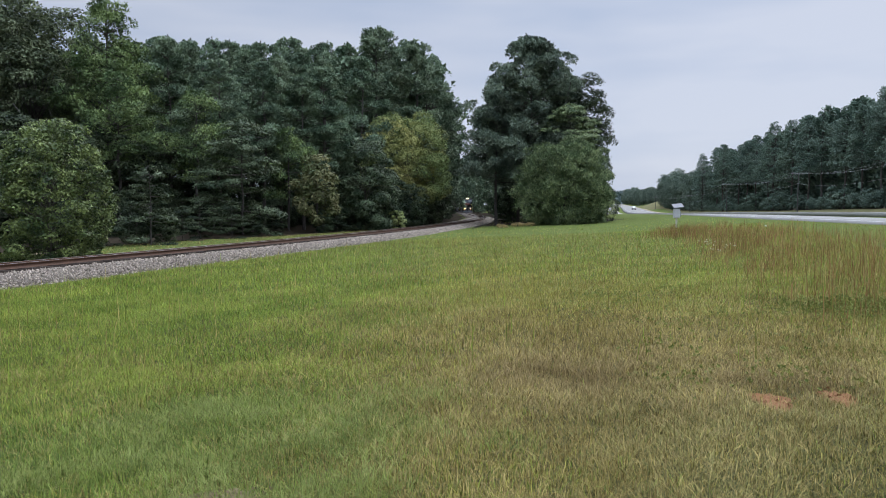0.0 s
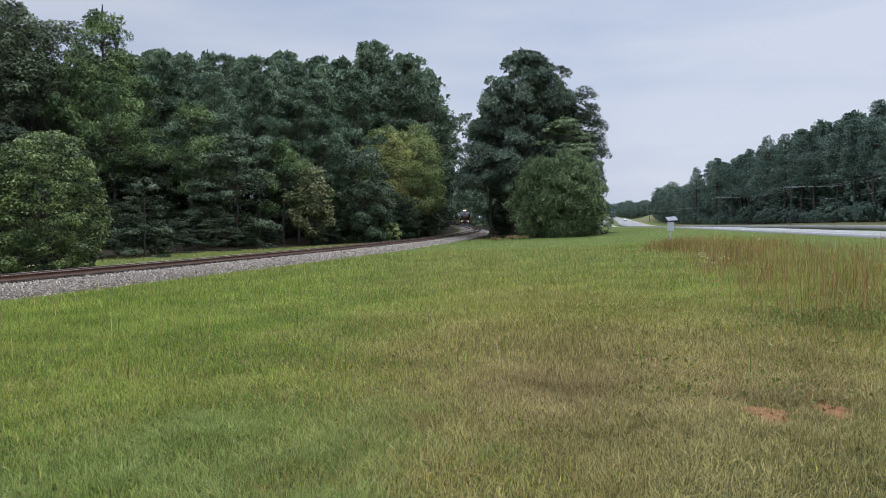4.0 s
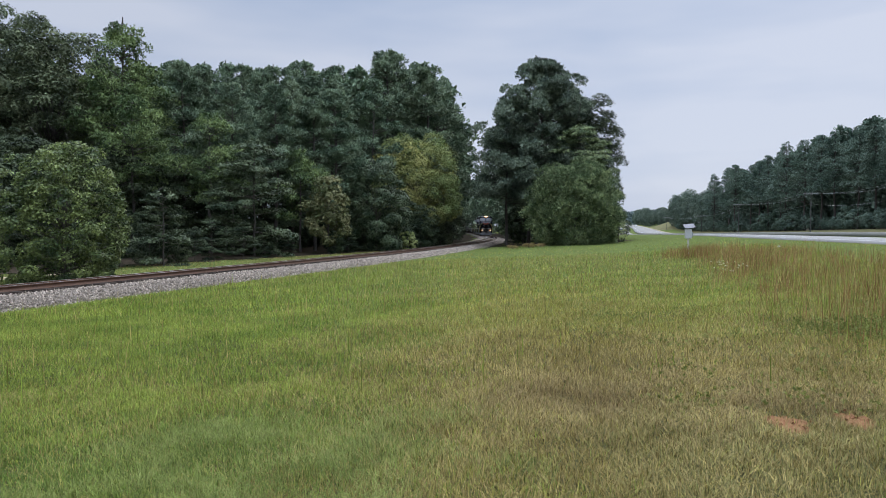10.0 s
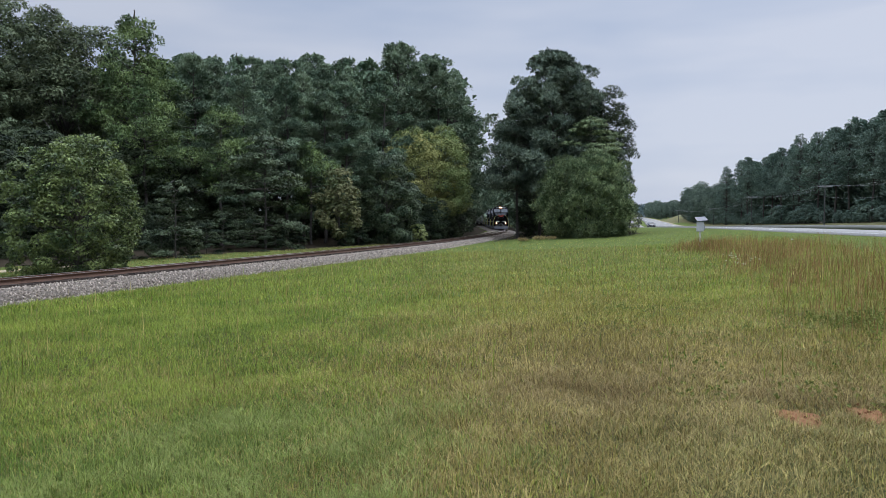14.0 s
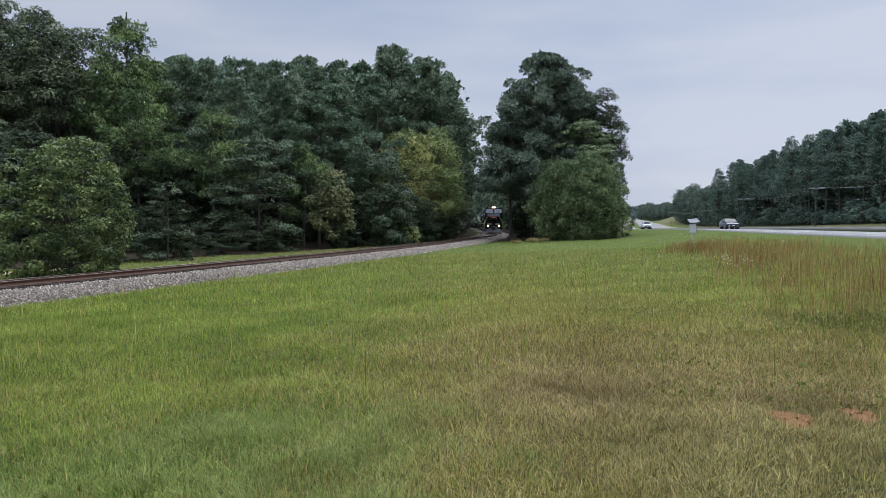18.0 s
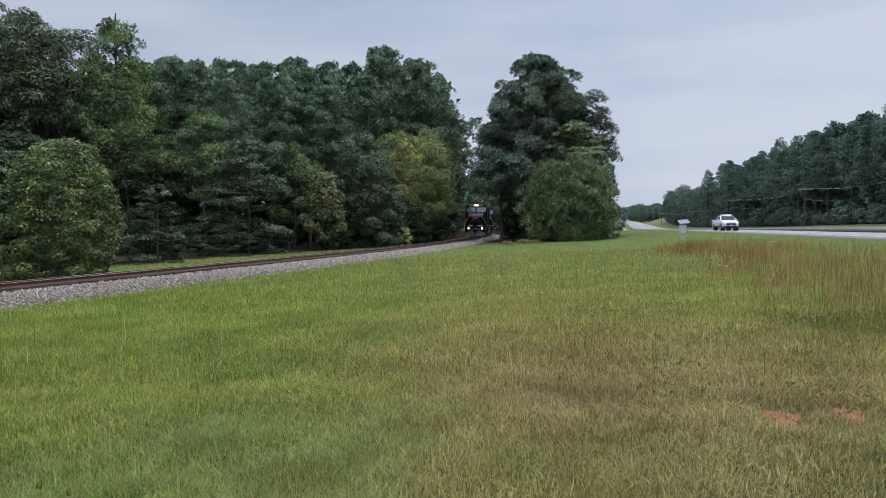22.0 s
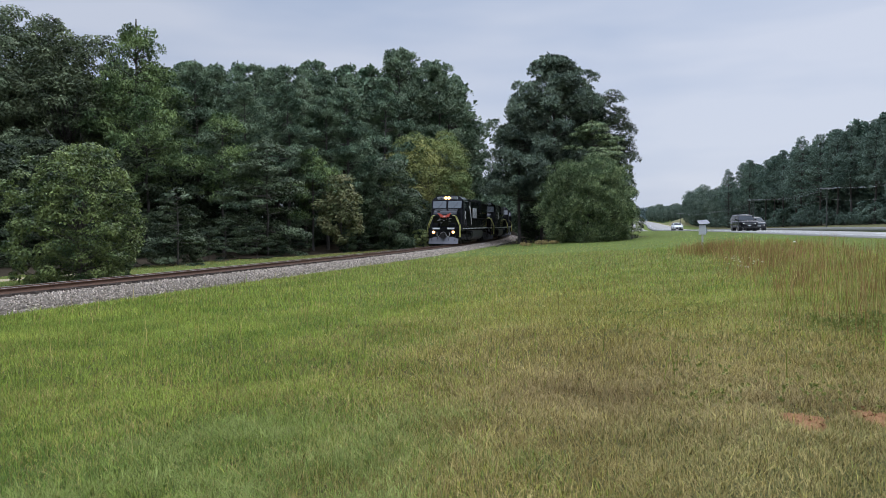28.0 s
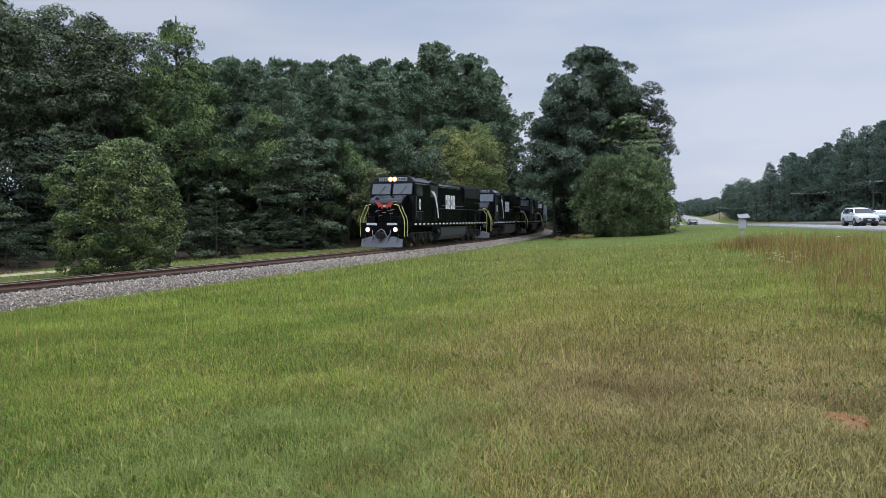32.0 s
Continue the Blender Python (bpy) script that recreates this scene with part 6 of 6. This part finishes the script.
            box(bm, s * (w - 0.02), s * (w + 0.002), -y - 0.006, -y + 0.006, keel + 0.2, lo - 0.12)
            part("door_seam", bm, M_TRIM, root)
        for y in (y1 + 0.6, y1 + 1.75):
            bm = bmesh.new()
            box(bm, s * (w - 0.01), s * (w + 0.02), -y - 0.09, -y + 0.09, lo - 0.2, lo - 0.17)
            part("door_handle", bm, paint_, root)
        for yw in sh["wheels"]:
            r = sh["r"]
            bm = bmesh.new()
            rod(bm, (s * (w - 0.22), 0, 0), (s * (w - 0.01), 0, 0), r, None, 24)
            bmesh.ops.bevel(bm, geom=list(bm.edges), offset=0.02, segments=1, affect="EDGES")
            tyre = part("wheel", bm, M_TYRE, root)
            tyre.matrix_basis = pose(0, -yw, r)
            bm = bmesh.new()
            rod(bm, (s * (w - 0.02), 0, 0), (s * (w - 0.006), 0, 0), r * 0.66, None, 18)
            rim = part("rim", bm, M_GREY, tyre)
            for k in range(5):
                q = k * 1.2566
                bm = bmesh.new()
                rod(bm, (s * (w - 0.002), 0, 0), (s * (w - 0.002), math.cos(q) * r * 0.62, math.sin(q) * r * 0.62), 0.035, 0.025, 6)
                part("spoke", bm, M_RIM, tyre)
            bm = bmesh.new()
            rod(bm, (s * (w - 0.4), -yw, r + 0.02), (s * (w + 0.001), -yw, r + 0.02), r + 0.05, None, 24)
            part("wheel_arch", bm, M_TRIM, root)
    # grille, lower intake, bumper lip and plate
    bm = bmesh.new()
    box(bm, -w * 0.52, w * 0.52, -0.1, 0.02, zf - (0.26 if kind == "sedan" else 0.38), zf - 0.12, 0.02)
    grille = part("grille", bm, M_TRIM, root)
    bm = bmesh.new()
    box(bm, -w * 0.48, w * 0.48, 0.02, 0.028, zf - 0.205, zf - 0.185)
    part("grille_bar", bm, M_RIM, grille, "bright metal bar")
    bm = bmesh.new()
    box(bm, -w * 0.62, w * 0.62, -0.1, 0.022, keel + 0.16, zf - (0.38 if kind == "sedan" else 0.46), 0.03)
    part("lower_intake", bm, M_TRIM, root)
    bm = bmesh.new()
    box(bm, -w * 0.76, w * 0.76, -0.3, 0.01, keel - 0.02, keel + 0.14, 0.03)
    part("bumper_lip", bm, M_TRIM, root)
    bm = bmesh.new()
    box(bm, -0.16, 0.16, 0.023, 0.032, keel + 0.2, keel + 0.3)
    part("plate_bar", bm, M_WHITE, root)
    if kind in ("suv", "bigsuv"):
        for s in (-1, 1):
            bm = bmesh.new()
            rod(bm, (s * half_width(hi) * 0.82, -y1 - 0.6, hi + 0.03), (s * half_width(hi) * 0.82, -ye + 0.7, hi + 0.03), 0.02, None, 6)
            part("roof_rail", bm, M_TRIM, root)
    if bars:
        bm = bmesh.new()
        box(bm, -0.62, 0.62, -2.6, -2.32, hi + 0.005, hi + 0.09, 0.02)
        part("roof_bar", bm, M_WHITE, root, "white roof light bar")
    return tagged(root, label, "pickup" if kind == "pickup" else "car", "vehicles on the highway")


# (thing, lane offset, rows of seconds and distance along the road)
TRAFFIC = [
    (vehicle("sedan", "navy", "dark blue saloon car driving on the highway"), 3.6, [(0, 515), (13, 216), (17, 121.1), (17.5, 110.3), (18, 98.3), (18.5, 84.6), (19, 70.7), (19.5, 55.9), (32, -317.5)]),
    (vehicle("pickup", "white", "white pickup truck with a roof bar driving on the highway", True, True), 0.0, [(0, 590), (13, 272), (18, 160.2), (19, 140.5), (20, 120.8), (21, 102.2), (21.5, 91.8), (22, 80.9), (22.5, 69.3), (23, 57.1), (23.5, 44.5), (32, -165.2)]),
    (vehicle("bigsuv", "black", "large black four-wheel-drive car on the highway"), 0.0, [(0, 700), (20, 252), (24, 156.1), (25, 137.5), (25.5, 128.3), (27.5, 91.8), (28, 81.9), (28.5, 70.4), (29, 58.3), (29.5, 46.4), (32, -14.2)]),
    (vehicle("suv", "grey", "dark grey car in the outer lane of the highway"), 3.6, [(0, 800), (20, 298), (27.5, 103), (28, 90.7), (28.5, 78.1), (29, 64.9), (32, -14.2)]),
    (vehicle("suv", "white", "white family car with lit headlamps on the highway"), 3.6, [(0, 830), (20, 342), (27.5, 162.3), (28.5, 141.9), (29.5, 121.8), (30, 111.7), (30.5, 101.6), (31, 90.7), (31.5, 79.6), (32, 69)]),
    (vehicle("suv", "silver", "silver car driving away on the far carriageway", False), 22.5, [(0, -470), (30, 66), (32, 110)]),
    (vehicle("sedan", "black", "black saloon car coming along the highway"), 0.0, [(0, 920), (24, 335), (29, 215.5), (30, 198), (31, 180.5), (31.5, 171.7), (32, 162.8)]),
    (vehicle("pickup", "white", "white pickup truck far along the highway"), 0.0, [(0, 1000), (28, 312), (32, 207)]),
    (vehicle("sedan", "white", "white saloon car driving away over the hill", False), 22.5, [(0, 319), (1, 334), (2, 353), (3, 374), (10, 548), (16, 700), (32, 1030)])]


def road_pose(y, off, away=False):
    x = float(road_x(y)) + (float(far_off(y)) if off > 10 else off)
    dx = float(road_x(y + 3) - road_x(y - 3)) / 6
    dz = float(road_z(y + 3) - road_z(y - 3)) / 6
    lift = 0.35 if off > 10 else 0.0
    turn, tip = math.degrees(math.atan(dx)), math.degrees(math.atan(dz))
    if away:
        return pose(x, y, float(road_z(y)) + lift + 0.004, tip, 0, -turn)
    return pose(x, y, float(road_z(y)) + 0.004, -tip, 0, 180 - turn)


# ---------------------------------------------------------------- roadside things
def sensor_post():
    """A pale box on a post under a small solar panel."""
    x, y = 13.6, 37.0
    root = empty("instrument_box", pose(x, y, on_ground(x, y), 0, 0, -12) @ Matrix.Diagonal((0.87, 0.87, 0.87, 1)))
    bm = bmesh.new()
    box(bm, -0.05, 0.05, -0.05, 0.05, -0.2, 1.4)
    part("post", bm, paint("pale_post_paint", (0.55, 0.53, 0.5), 0.7), root)
    m_box = paint("grey_plastic", (0.5, 0.51, 0.52), 0.6)
    bm = bmesh.new()
    box(bm, -0.19, 0.19, -0.15, 0.15, 1.02, 1.6, 0.015)
    b = part("cabinet", bm, m_box, root, "pale grey cabinet")
    bm = bmesh.new()
    box(bm, -0.16, 0.16, -0.165, -0.15, 1.06, 1.56, 0.008)
    part("door", bm, m_box, b)
    bm = bmesh.new()
    box(bm, 0.195, 0.27, -0.05, 0.08, 1.13, 1.43, 0.01)
    part("junction_box", bm, M_GREY, root)
    bm = bmesh.new()
    rod(bm, (0, 0, 1.58), (0.06, 0, 1.76), 0.03, None, 8)
    part("bracket", bm, M_GREY, root)
    bm = bmesh.new()
    box(bm, -0.32, 0.32, -0.25, 0.25, -0.015, 0.015, 0.005)
    p = part("solar_panel", bm, paint("panel_frame_metal", (0.25, 0.25, 0.26), 0.5, 0.4), root, "tilted solar panel")
    p.matrix_basis = pose(0.06, 0, 1.78, 28, -6, 14)
    for i in range(4):
        bm = bmesh.new()
        box(bm, -0.305 + 0.154 * i, -0.16 + 0.154 * i, -0.235, 0.235, 0.016, 0.02)
        part("cell", bm, M_CELL, p)
    tagged(root, "pale grey instrument box with solar panel on a post", "instrument box")


M_CELL = grained("solar_cell", [(0.06, 0.07, 0.1), (0.1, 0.115, 0.15)], 3, 0.45, 0.0, 0.0, 6)
sensor_post()


def make_poles():
    wood = grained("grey_pole_timber", [(0.06, 0.056, 0.052), (0.12, 0.115, 0.11)], 2, 0.9, 0, 0.4, 6, stretch=(1, 1, 0.2))
    pale = grained("weathered_crossarm_timber", [(0.3, 0.3, 0.29), (0.42, 0.42, 0.4)], 2, 0.9, 0, 0.3, 6)
    wire = paint("bright_cable", (0.5, 0.51, 0.52), 0.5, 0.3)
    spots = [(57 + 0.168 * 60, 60), (57 + 0.168 * 104, 104), (57 + 0.168 * 151, 151), (57 + 0.168 * 209, 209), (101, 261), (114, 339)]
    tops = [10.2, 9.9, 9.6, 9.2, 6.6, 7.2]
    for (x, y), h in zip(spots, tops):
        g = on_ground(x, y)
        root = empty("utility_pole", pose(x, y, g, 0, 0, -10))
        bm = bmesh.new()
        rod(bm, (0, 0, -0.5), (0, 0, h - g), 0.13, 0.08, 10)
        part("shaft", bm, wood, root)
        bm = bmesh.new()
        box(bm, -1.5, 1.5, -0.06, 0.06, h - g - 0.5, h - g - 0.36)
        arm = part("crossarm", bm, pale, root, "weathered pale crossarm")
        for x_ in (-1.4, -0.6, 0.6, 1.4):
            bm = bmesh.new()
            rod(bm, (x_, 0, h - g - 0.36), (x_, 0, h - g - 0.16), 0.05, 0.03, 8)
            part("insulator", bm, M_GREY, arm)
        tagged(root, "grey timber utility pole with a crossarm at the wood's edge", "utility pole", "utility poles")
    for k, off in ((0, -1.4), (1, 0.6), (2, 1.4), (3, 0.0)):
        for (p, h0), (q, h1) in zip(list(zip(spots, tops))[:-1], list(zip(spots, tops))[1:]):
            drop = 0.16 if k < 3 else 2.6
            bm = bmesh.new()
            pts = []
            for i in range(9):
                u = i / 8
                pts.append((p[0] + (q[0] - p[0]) * u + off, p[1] + (q[1] - p[1]) * u, (h0 - drop) * (1 - u) + (h1 - drop) * u - 1.1 * 4 * u * (1 - u)))
            pipe(bm, pts, 0.01, 5)
            ob = new("power_line", bpy.data.meshes.new("power_line"))
            bm.to_mesh(ob.data)
            bm.free()
            ob.data.materials.append(wire)
            tagged(ob, "thin grey power line sagging between poles", "cable", "power lines")


make_poles()


def motions():
    for ob, back, length in TRAIN:
        walk(ob, [(t, rail_pose(FRONT + back + SPEED * (32 - t), length)) for t in np.arange(0, 32.01, 0.5)])
    times = [k / 10 for k in range(321)]
    for ob, y, r in WHEELSETS:
        walk(ob, [(t, pose(0, y, r, -math.degrees(SPEED * t / r))) for t in times])
    for k, (ob, off, rows) in enumerate(TRAFFIC):
        away = rows[-1][1] > rows[0][1]
        ts, ys = [r[0] for r in rows], [r[1] for r in rows]
        walk(ob, [(t, road_pose(float(np.interp(t, ts, ys)) + (2.4 if away else -2.4), off, away)) for t in sorted(set(ts) | set(np.arange(0, 32.01, 0.5)))])


motions()
